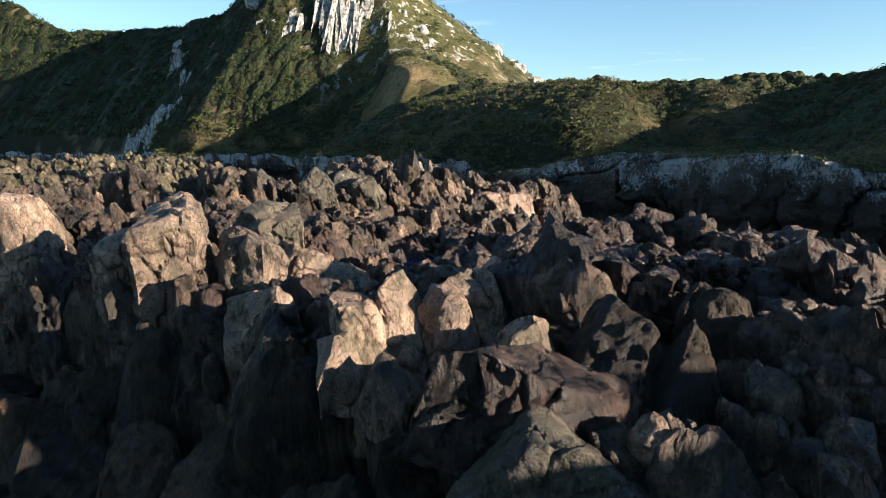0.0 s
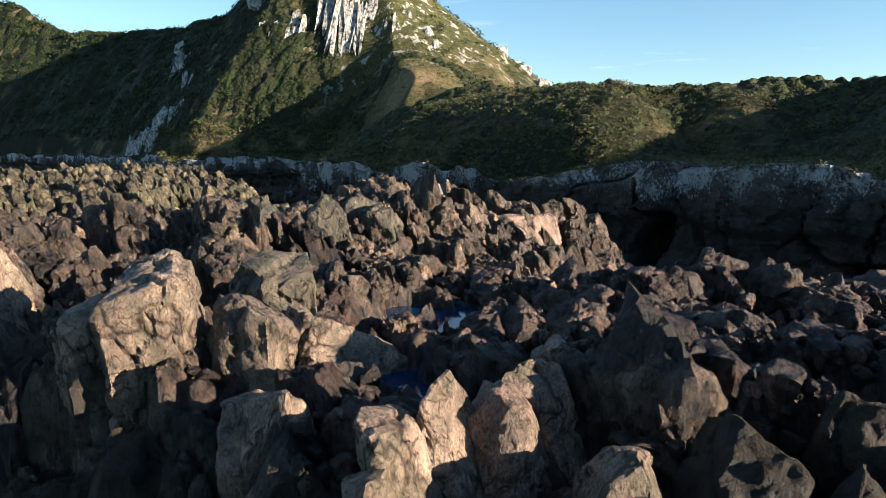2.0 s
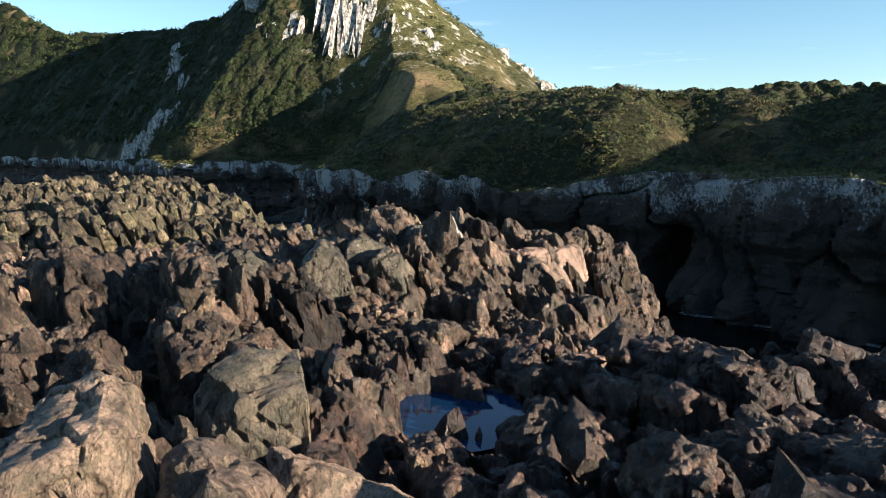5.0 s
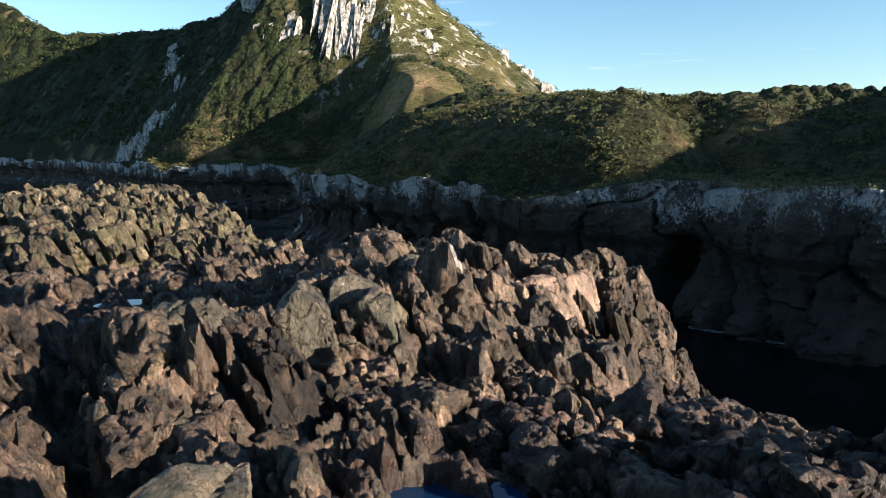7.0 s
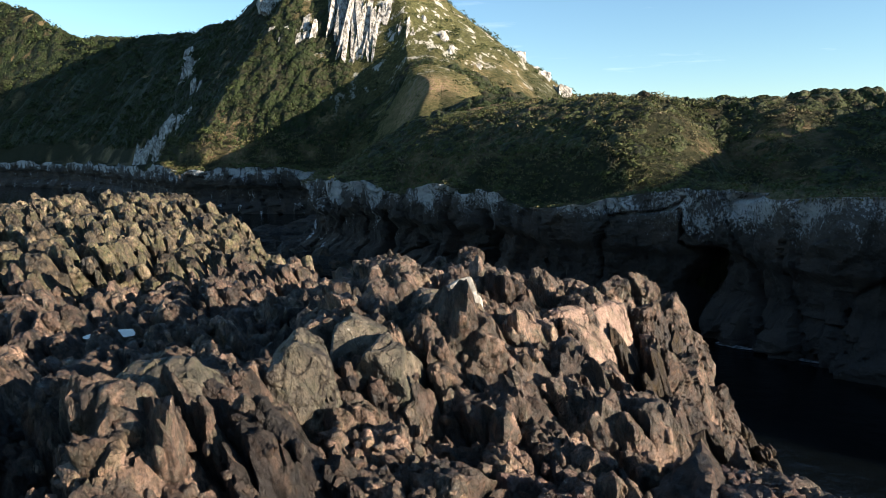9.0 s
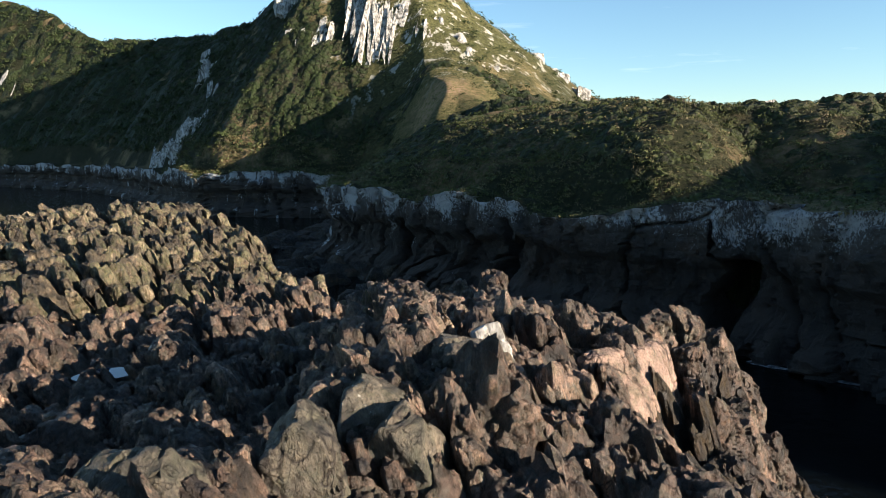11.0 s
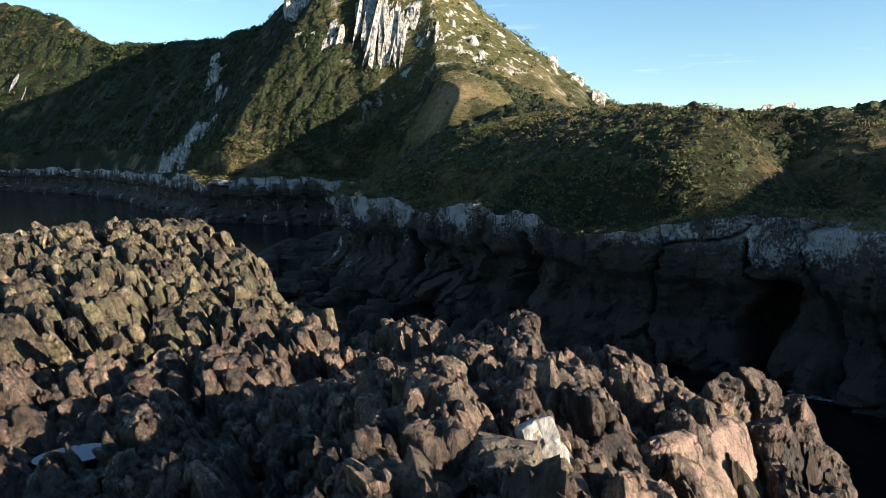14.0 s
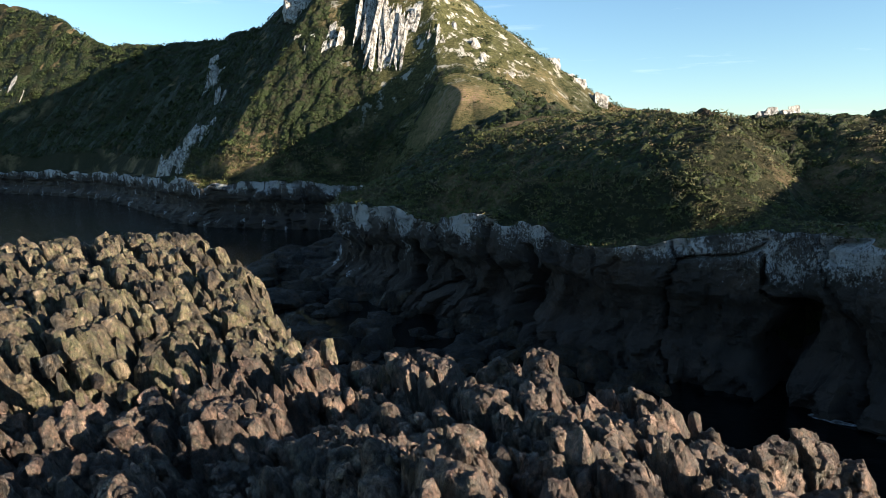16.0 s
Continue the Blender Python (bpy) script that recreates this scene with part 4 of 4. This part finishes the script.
boulder("rough pinnacle at the edge of the reef", 4.45, 28.7, 8.75, (0.42, 0.45, 1.2), 8, -10, 0, mat_piece, 33, planes=9, rough=0.09, split=0.08, joint=2.0, detail=0.07)
boulder("rough pinnacle at the edge of the reef", 5.25, 28.6, 8.2, (0.42, 0.45, 1.3), -12, -12, 0, mat_piece, 34, planes=9, rough=0.09, split=0.08, joint=2.0, detail=0.07)
for i, (bx, by, top, w) in enumerate([(4.2, 27.5, 8.2, 0.5), (4.9, 28.1, 7.9, 0.55), (5.6, 28.3, 7.2, 0.55), (5.2, 27.0, 6.9, 0.6), (6.1, 27.6, 5.9, 0.6), (4.3, 26.4, 7.2, 0.5), (5.0, 25.6, 6.0, 0.6), (6.0, 26.2, 5.0, 0.6), (3.6, 28.6, 8.7, 0.5)]):
    boulder("blocky brown rock stacked on the seaward corner", bx, by, top, (w, 0.9 * w, 1.9 * w), 20 + 9 * (i % 4), -14, -4 + 3 * (i % 3), mat_piece, 90 + i, planes=9, rough=0.09, split=0.08, joint=2.0)
boulder("pale pointed rock standing on the crest", -1.9, 24.6, 8.95, (0.2, 0.2, 0.4), 30, -5, 0, mat_piece, 35)
boulder("jagged brown pinnacle behind the crest", -0.5, 34.3, 8.75, (0.5, 0.45, 0.9), 10, -10, 0, mat_piece, 36, planes=9, rough=0.1, split=0.09, joint=2.0, detail=0.08)

SHAPES = [lump(100 + i, 3, 7 + i % 5, 18, 0.2, 0.08) for i in range(28)]
PLAIN = [lump(100 + i, 2, 7 + i % 5, 18, 0.2) for i in range(28)]
LOW = [lump(140 + i, 2, 4, 9, 0.3) for i in range(28)]
FINE = [lump(100 + i, 4, 7 + i % 5, 18, 0.14, 0.14, 1.9) for i in range(28)]
PIECES = [mesh_of("rock", v, f, mat_piece, True, 50) for v, f in FINE]
# wet: wave-washed rocks whose colour also holds the shade of the front
heaps = {"reef": Heap(), "mass": Heap(), "wet": Heap(), "basin": Heap(), "crest": Heap()}
pieces_left = 300


def scatter(x0, x1, y0, y1, spacing, small, large, seed, share=1.0, lift=0.0, single=False):
    """Rocks on a jittered grid over the reef: leaning blocks with their long sides along the strata, flatter in the low basin."""
    global pieces_left
    rng = np.random.default_rng(seed)
    gx, gy = np.meshgrid(np.arange(x0, x1, spacing), np.arange(y0, y1, spacing), indexing="ij")
    x, y = (g.ravel() + rng.uniform(-0.5, 0.5, g.size) * spacing for g in (gx, gy))
    d = outline_distance(x, y, REEF)
    ok = (d > -2.2) & (pool_depth(x, y) < -0.02 - 0.8 * small) & (rng.random(x.size) < share)
    for bx, by, br in taken:
        ok &= np.hypot(x - bx, y - by) > br + small * 0.2 + large * 0.25
    x, y = x[ok], y[ok]
    h = reef_height(x, y, 1.0, False)[0]
    stray = fbm(x * 0.7, y * 0.7, 0, 3, 15)
    base = reef_base(x, y)
    h = np.minimum(h, base + 0.3)
    kind = reef_kind(x, y, base, stray)
    size = small * (large / small) ** (rng.random(x.size) ** 1.4)
    flat = ramp(-1.3, -0.4, pool_depth(x, y))
    size = size * (1 - 0.45 * flat)
    h = h - 0.15 * flat
    # neighbours lean together, as beds of one rock
    ways = np.stack([24 + 26 * value3(x * 0.45, y * 0.45, 0, 16), -19 + 9 * value3(x * 0.5, y * 0.5, 3, 17), 2 + 8 * value3(x * 0.5, y * 0.5, 6, 18)], 1)
    for px, py, pz, s, k, way in zip(x, y, h, size, kind, ways):
        if pz < -0.6:
            continue
        j = int(rng.integers(28))
        turn, lean, tip = way[0] + rng.normal(0, 9), way[1] + rng.normal(0, 5), way[2] + rng.normal(0, 6)
        tall = rng.uniform(1.2, 2.3) if k in (3, 4) else rng.uniform(0.7, 1.2) if k == 2 else rng.uniform(0.9, 1.9)
        wide = np.array((rng.uniform(0.6, 1.0), rng.uniform(0.75, 1.2), tall)) * s
        m = pose(px, py, pz + (lift - 0.75 * (tall - 1)) * s, tip, lean, turn) @ Matrix.Diagonal((*wide, 1))
        if single and pieces_left > 0 and py < 27 and -8.5 < px < 6:
            ob = part("rock", PIECES[j], reef)
            ob.matrix_world = m
            pieces_left -= 1
            continue
        v, f = (LOW if s < 0.13 else SHAPES if s > 0.009 * py else PLAIN)[j]
        a = np.array(m)
        heaps[("reef", "wet", "basin", "mass", "crest")[k]].add(v @ a[:3, :3].T + a[:3, 3], f)


taken += [(4.4, 17.8, 0.7), (-0.7, 13.2, 0.5), (-1.1, 9.9, 0.7), (-9.9, 25.2, 0.5)]
scatter(-8.5, 5.5, 6.5, 26.5, 0.95, 0.42, 0.75, 1, 0.95, -0.5, True)
scatter(-11, 9, 5, 33, 0.75, 0.25, 0.45, 12, 0.6, -0.4)
scatter(-11, 8, 5, 33, 0.42, 0.14, 0.28, 5, 0.75, -0.3)
scatter(-8, 7, 6, 27, 0.26, 0.06, 0.13, 8, 0.6, -0.1)
scatter(-2.5, 6, 8.5, 18.5, 0.22, 0.07, 0.16, 18, 0.6, 0.0)
scatter(-34, -11, 14, 62, 0.72, 0.24, 0.54, 2, 0.85, -0.35)
scatter(-11, 6, 33, 50, 0.56, 0.18, 0.42, 3, 0.75, -0.35)
scatter(7, 22, -19, 16, 1.6, 0.5, 1.0, 4, 0.6, -0.1)
part("basin_rocks", heaps["basin"].mesh("basin_rocks", mat_basin_heap, True, 50), reef, "small purple-brown broken rocks in the low basin", "stuff")
part("crest_rocks", heaps["crest"].mesh("crest_rocks", mat_crest_heap, True, 50), reef, "upright brown and grey rock blocks of the crest", "stuff")
part("broken_rocks", heaps["reef"].mesh("broken_rocks", mat_rock, True, 50), reef, "heaped broken brown rocks", "stuff")
part("wave_washed_rocks", heaps["wet"].mesh("wave_washed_rocks", mat_shaded_wet_heap, True, 50), reef, "wave-washed rocks with olive algae, darkened for shade", "stuff")
part("lichen_rocks", heaps["mass"].mesh("lichen_rocks", mat_mass_heap, True, 50), reef, "olive and tan lichen-crusted rocks", "stuff")

shore = Heap()
rng = np.random.default_rng(77)
for px, py in zip(rng.uniform(-30, 24, 3600), rng.uniform(36, 125, 3600)):
    off = outline_distance(np.array([px]), np.array([py]), COAST)[0]
    if not (-6 < off < 0.5 or (py > 55 and -17 < off < 0.5)) or px > 9 or rng.random() > 0.25 + 0.75 * ramp(-5, -1, off) or outline_distance(np.array([px]), np.array([py]), REEF)[0] > -1:
        continue
    s = rng.uniform(0.4, 1.3) * (1 + max(0, py - 55) / 45)
    m = np.array(pose(px, py, -0.15 * s + 0.12 * max(0, off + 3), rng.normal(0, 10), rng.normal(0, 10), rng.uniform(0, 180)) @ Matrix.Diagonal((s, s * rng.uniform(0.8, 1.6), s * rng.uniform(0.6, 1.1), 1)))
    v, f = PLAIN[int(rng.integers(28))]
    shore.add(v @ m[:3, :3].T + m[:3, 3], f)
part("shore_rocks", shore.mesh("shore_rocks", mat_shaded_wet_heap, True, 50), cliff, "dark wet rocks at the cliff foot", "stuff")

# ---- surf at the cliff foot ----
def foam_material():
    m, nodes, links, bsdf = material("foam")
    g, place = world_place(nodes, links)
    n1 = noise_node(nodes, links, 3.0, 6, 0.7, place)
    links.new(ramp_node(nodes, links, n1, [(0.42, (0.02, 0.022, 0.024)), (0.64, (0.22, 0.23, 0.24))]), bsdf.inputs["Base Color"])
    bsdf.inputs["Roughness"].default_value = 0.9
    links.new(bump_node(nodes, links, n1, 0.6, 0.1), bsdf.inputs["Normal"])
    return m


span = np.linspace(0, 1, 90)
fx, fy = 15.4 + 8.6 * span, 53.0 - 8.6 * span ** 1.1
fw = (0.2 + 0.16 * value3(span * 23, 0, 0, 91)) * ramp(0, 0.05, span)
ring = np.stack([np.stack([fx + k * fw * 0.7 + 0.25 * value3(span * 14, k, 0, 92), fy + k * fw * 0.7, 0.03 + (0.1 if k == 0 else 0.0) + 0 * span], -1) for k in (-1, 0, 1)], 1)
surf = new("foam", mesh_of("foam", ring.reshape(-1, 3), grid_faces(90, 3), foam_material()))
tagged(surf, "thin white line of surf at the cliff foot", "foam", kind="structure")

# ---- scrub on the hills ----
def scrub(seed, x0, x1, y0, y1, count, small, large, leaves, leaf, bare=-0.6):
    """Shrubs as domes of many small leaf tufts."""
    rng = np.random.default_rng(seed)
    x, y = rng.uniform(x0, x1, count), rng.uniform(y0, y1, count)
    h, s = hill_height(x, y)
    e = 0.8
    slope = np.hypot(hill_height(x + e, y)[0] - h, hill_height(x, y + e)[0] - h) / e
    patch = fbm(x * 0.09, y * 0.09, 0, 3, seed)
    ok = (s > 3.0) & (patch > bare) & (slope < 3)
    bald = np.hypot((x + 7) / 10, (y - 139) / 15)
    ok &= (bald > 1) | (rng.random(count) < 0.3 + 0.4 * (bald > 0.7))
    ok &= (x < -24) | (y < 158) | (rng.random(count) < 0.3)
    x, y, h, patch, bald = x[ok], y[ok], h[ok], patch[ok], bald[ok]
    n = len(x)
    r = small * (large / small) ** (rng.random(n) ** 1.5) * (0.8 + 0.4 * ramp(-0.4, 0.6, patch)) * np.where(bald < 1, 0.45, 1.0)
    d = rng.normal(size=(n, leaves, 3))
    d[..., 2] = np.abs(d[..., 2]) * 0.8 + 0.05
    d /= np.linalg.norm(d, axis=2)[..., None]
    lump = 0.75 + 0.35 * value3(d[..., 0] * 2 + x[:, None], d[..., 1] * 2 + y[:, None], d[..., 2] * 2, seed)
    c = np.stack([x, y, h - 0.1 * r], 1)[:, None] + d * (r[:, None] * lump)[..., None] * np.array((1, 1, 0.75))
    a = rng.normal(size=(n, leaves, 3))
    a -= 0.6 * d * (a * d).sum(2)[..., None]
    a /= np.linalg.norm(a, axis=2)[..., None]
    b = np.cross(a, d + 0.5 * rng.normal(size=d.shape))
    b /= np.linalg.norm(b, axis=2)[..., None] + 1e-6
    w = (leaf * r[:, None] * rng.uniform(0.7, 1.3, (n, leaves)))[..., None]
    tri = np.stack([c + a * w * 1.5, c + b * w * 0.5 - a * w * 0.6, c - b * w * 0.5 - a * w * 0.6], 2)
    return tri.reshape(-1, 3), np.arange(n * leaves * 3).reshape(-1, 3)


def tufts(rng, c, r, leaves, leaf):
    """Leaf tufts on domes of radius r about the points c."""
    n = len(c)
    d = rng.normal(size=(n, leaves, 3))
    d[..., 2] = np.abs(d[..., 2]) * 0.8 + 0.05
    d /= np.linalg.norm(d, axis=2)[..., None]
    q = c[:, None] + d * r[:, None, None] * rng.uniform(0.6, 1.05, (n, leaves, 1)) * np.array((1, 1, 0.75))
    a = rng.normal(size=(n, leaves, 3))
    a /= np.linalg.norm(a, axis=2)[..., None]
    b = np.cross(a, d)
    w = (leaf * r[:, None] * rng.uniform(0.7, 1.3, (n, leaves)))[..., None]
    tri = np.stack([q + a * w * 1.5, q + b * w * 0.5 - a * w * 0.6, q - b * w * 0.5 - a * w * 0.6], 2)
    return tri.reshape(-1, 3), np.arange(n * leaves * 3).reshape(-1, 3)


def lip_tufts(seed):
    rng = np.random.default_rng(seed)
    near = np.where((cy < 175) & (cy > 30))[0]
    k = rng.choice(near, 4600)
    t = rng.random(4600)
    lo = np.clip((t * 3).astype(int), 0, 2)
    f = (t * 3 - lo)[:, None]
    c = turf[k, lo] * (1 - f) + turf[k, lo + 1] * f
    return tufts(rng, c, rng.uniform(0.2, 0.6, 4600) * (1 + np.maximum(0, cy[k] - 65) / 60), 30, 0.2)


def canopy(x0, x1, y0, y1, step, bush, high, seed):
    """The closed cover of rounded bushes, as one bumpy sheet over the slope."""
    gx, gy = np.meshgrid(np.arange(x0, x1, step), np.arange(y0, y1, step), indexing="ij")
    h, s = hill_height(gx, gy)
    wx, wy = gx + 0.3 * bush * fbm(gx / bush, gy / bush, 0, 2, seed), gy + 0.3 * bush * fbm(gx / bush, gy / bush, 4, 2, seed)
    z = 0
    for k, share in ((1.0, 1.0), (0.45, 0.4)):
        d1, gap, rid, _, _ = cells(wx / (bush * k), wy / (bush * k), seed, False)
        z = z + share * high * (np.sqrt(np.maximum(0.02, 1 - (d1 / 0.85) ** 2)) * (0.7 + 0.8 * rid) - 0.8)
    bald = np.maximum(ramp(1.15, 0.85, np.hypot((gx + 7) / 10, (gy - 139) / 15)), ramp(-26, -22, gx) * ramp(156, 160, gy))
    z = z + 0.4 * high * fbm(gx * 0.12, gy * 0.12, 0, 3, seed + 1) + 0.1 * high * value3(gx / step * 0.6, gy / step * 0.6, 0, seed)
    rim = np.minimum.reduce([gx - x0, x1 - gx, gy - y0, y1 - gy])
    z = z * (1 - bald) - high * (bald + 2 * ramp(4.5, 3.2, s) + 2 * ramp(4, 0, rim))
    return np.stack([gx, gy, h + z], -1).reshape(-1, 3), grid_faces(*gx.shape)


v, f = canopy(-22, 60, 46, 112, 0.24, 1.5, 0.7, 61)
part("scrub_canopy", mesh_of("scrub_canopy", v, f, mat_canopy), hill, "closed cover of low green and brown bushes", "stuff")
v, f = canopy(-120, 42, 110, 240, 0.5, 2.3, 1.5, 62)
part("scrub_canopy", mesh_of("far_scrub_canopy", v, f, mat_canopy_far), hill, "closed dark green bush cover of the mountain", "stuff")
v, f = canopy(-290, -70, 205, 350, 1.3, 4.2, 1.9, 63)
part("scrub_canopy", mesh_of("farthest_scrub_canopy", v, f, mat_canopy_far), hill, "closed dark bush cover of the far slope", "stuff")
v, f = scrub(41, -22, 60, 46, 108, 13000, 0.35, 0.95, 40, 0.14, -9)
part("scrub", mesh_of("scrub", v, f, mat_leaf, False), hill, "dense low green and brown coastal scrub", "stuff")
v, f = lip_tufts(44)
part("turf_tufts", mesh_of("turf_tufts", v, f, mat_leaf, False), cliff, "low shrubs and grass tufts on the cliff top", "stuff")
v, f = scrub(42, -110, 40, 112, 235, 13000, 0.7, 1.8, 30, 0.16, -9)
part("scrub", mesh_of("far_scrub", v, f, mat_leaf_far, False), hill, "dark green scrub on the mountain slope", "stuff")
v, f = scrub(45, 40, 115, 165, 215, 2200, 0.7, 1.6, 30, 0.2, -9)
part("scrub", mesh_of("headland_scrub", v, f, mat_leaf_far, False), hill, "dark green scrub on the far headland", "stuff")
v, f = scrub(43, -290, -60, 200, 350, 5500, 1.4, 3.0, 28, 0.19, -9)
part("scrub", mesh_of("farthest_scrub", v, f, mat_leaf_far, False), hill, "dark green scrub on the far slope", "stuff")


# ---- white crags on the mountain ----
COLUMNS = [mesh_of("column", *rock_shape(300 + i, (1, 1, 1.0), 4, 0.08, 0.8, 0.08, 0.12, 1.4), mat_crag, True, 40) for i in range(8)]


def crag(x, y, z, wide, high, count, seed, forms=None, label="white columnar rock crag standing out of the scrub", out=0.4):
    """A broken crag of upright columns, packed side by side and laid back against the slope."""
    rng = np.random.default_rng(seed)
    base = tagged(new("rock_crag"), label, "crag", "crags of the mountain")
    base.location = (x, y, z)
    count = int(count * 2.2)
    for i in range(count):
        w = wide / count * (rng.uniform(1.6, 2.4) if count < 25 else rng.uniform(2.2, 4.0))
        h = high * rng.uniform(0.35, 0.7)
        ob = part("column", (forms or COLUMNS)[int(rng.integers(8))], base)
        u = (i + 0.5) / count - 0.5
        ob.matrix_basis = pose(u * wide + rng.normal(0, 0.2 * wide / count), -0.2 * u * wide - 0.6 * out + rng.normal(0, 0.2), -0.4 * high + rng.normal(0, 0.1 * high), rng.normal(-32, 3), rng.normal(3, 2), rng.uniform(-15, 15)) @ Matrix.Diagonal((w, w, h, 1))


TAN_COLUMNS = [mesh_of("column", *rock_shape(320 + i, (1, 1, 1.0), 4, 0.08, 0.8, 0.08, 0.12, 1.4), mat_tan, True, 40) for i in range(8)]
crag(-27.5, 178.5, 46.5, 7, 14, 15, 1, out=5.0)
crag(-24.0, 175.5, 44.0, 7, 15, 16, 2, out=5.4)
crag(-21.0, 172.5, 40.0, 3.5, 11, 12, 3, out=4.2)
crag(-45.0, 189.0, 50.5, 9, 6, 6, 4)
for i, (x, y, z, w) in enumerate([(-42, 175.5, 40, 3), (-38, 174.5, 39, 4), (-36, 175, 40.5, 3), (-39.3, 172.7, 37, 3), (-17, 174, 44, 4), (-14, 169, 39.5, 4), (-12, 166.5, 37.5, 3)]):
    crag(x, y, z, (1.4 if x < -30 else 0.7) * w, 5.5, 5, 10 + i, out=0.7)
for i, (x, y, z, w) in enumerate([(-7, 168, 38, 4), (-4.5, 165, 35, 3), (-1, 168, 34.7, 4), (0.8, 163, 30.6, 4), (4, 187.5, 40, 5), (10, 170.5, 29, 5), (-10.7, 172.4, 42.5, 3), (-2, 183, 42, 5), (10, 186, 36, 6), (16, 184, 32, 6), (22, 181, 28, 5)]):
    crag(x, y, z - 1.0, 1.3 * w, 3.6, 6, 30 + i, out=0.1)
for i, (x, y, z, w) in enumerate([(-78, 218, 40, 4), (-74, 208, 35.5, 5), (-75, 207, 33, 4), (-66, 188, 28, 3), (-66, 177.5, 20, 3), (-71, 183, 19, 4), (-71, 179, 15, 5), (-77, 186, 14, 4), (-81, 189, 12, 4)]):
    crag(x, y, z, 1.4 * w, 7.0, 6, 50 + i, out=1.0)
for i, (x, y, z, w) in enumerate([(-169, 295, 33, 4), (-162, 293, 35, 5), (-158, 286, 30, 6), (-162, 279, 22, 4), (-195, 305, 38, 5), (-188, 296, 29, 4), (-206, 308, 39, 6), (-203, 302, 32, 6)]):
    crag(x, y, z, 1.2 * w, 13.0, 6, 70 + i, out=0.9)
for i, (x, y, z, w) in enumerate([(0.1, 153.5, 27.4, 4), (4.5, 156, 25.6, 4)]):
    crag(x, y, z - 0.7, w, 2.5, 4, 90 + i, TAN_COLUMNS, "rust-tan broken rock band above the bare slope")
crag(68, 192.5, 23.6, 8, 2.5, 5, 92)
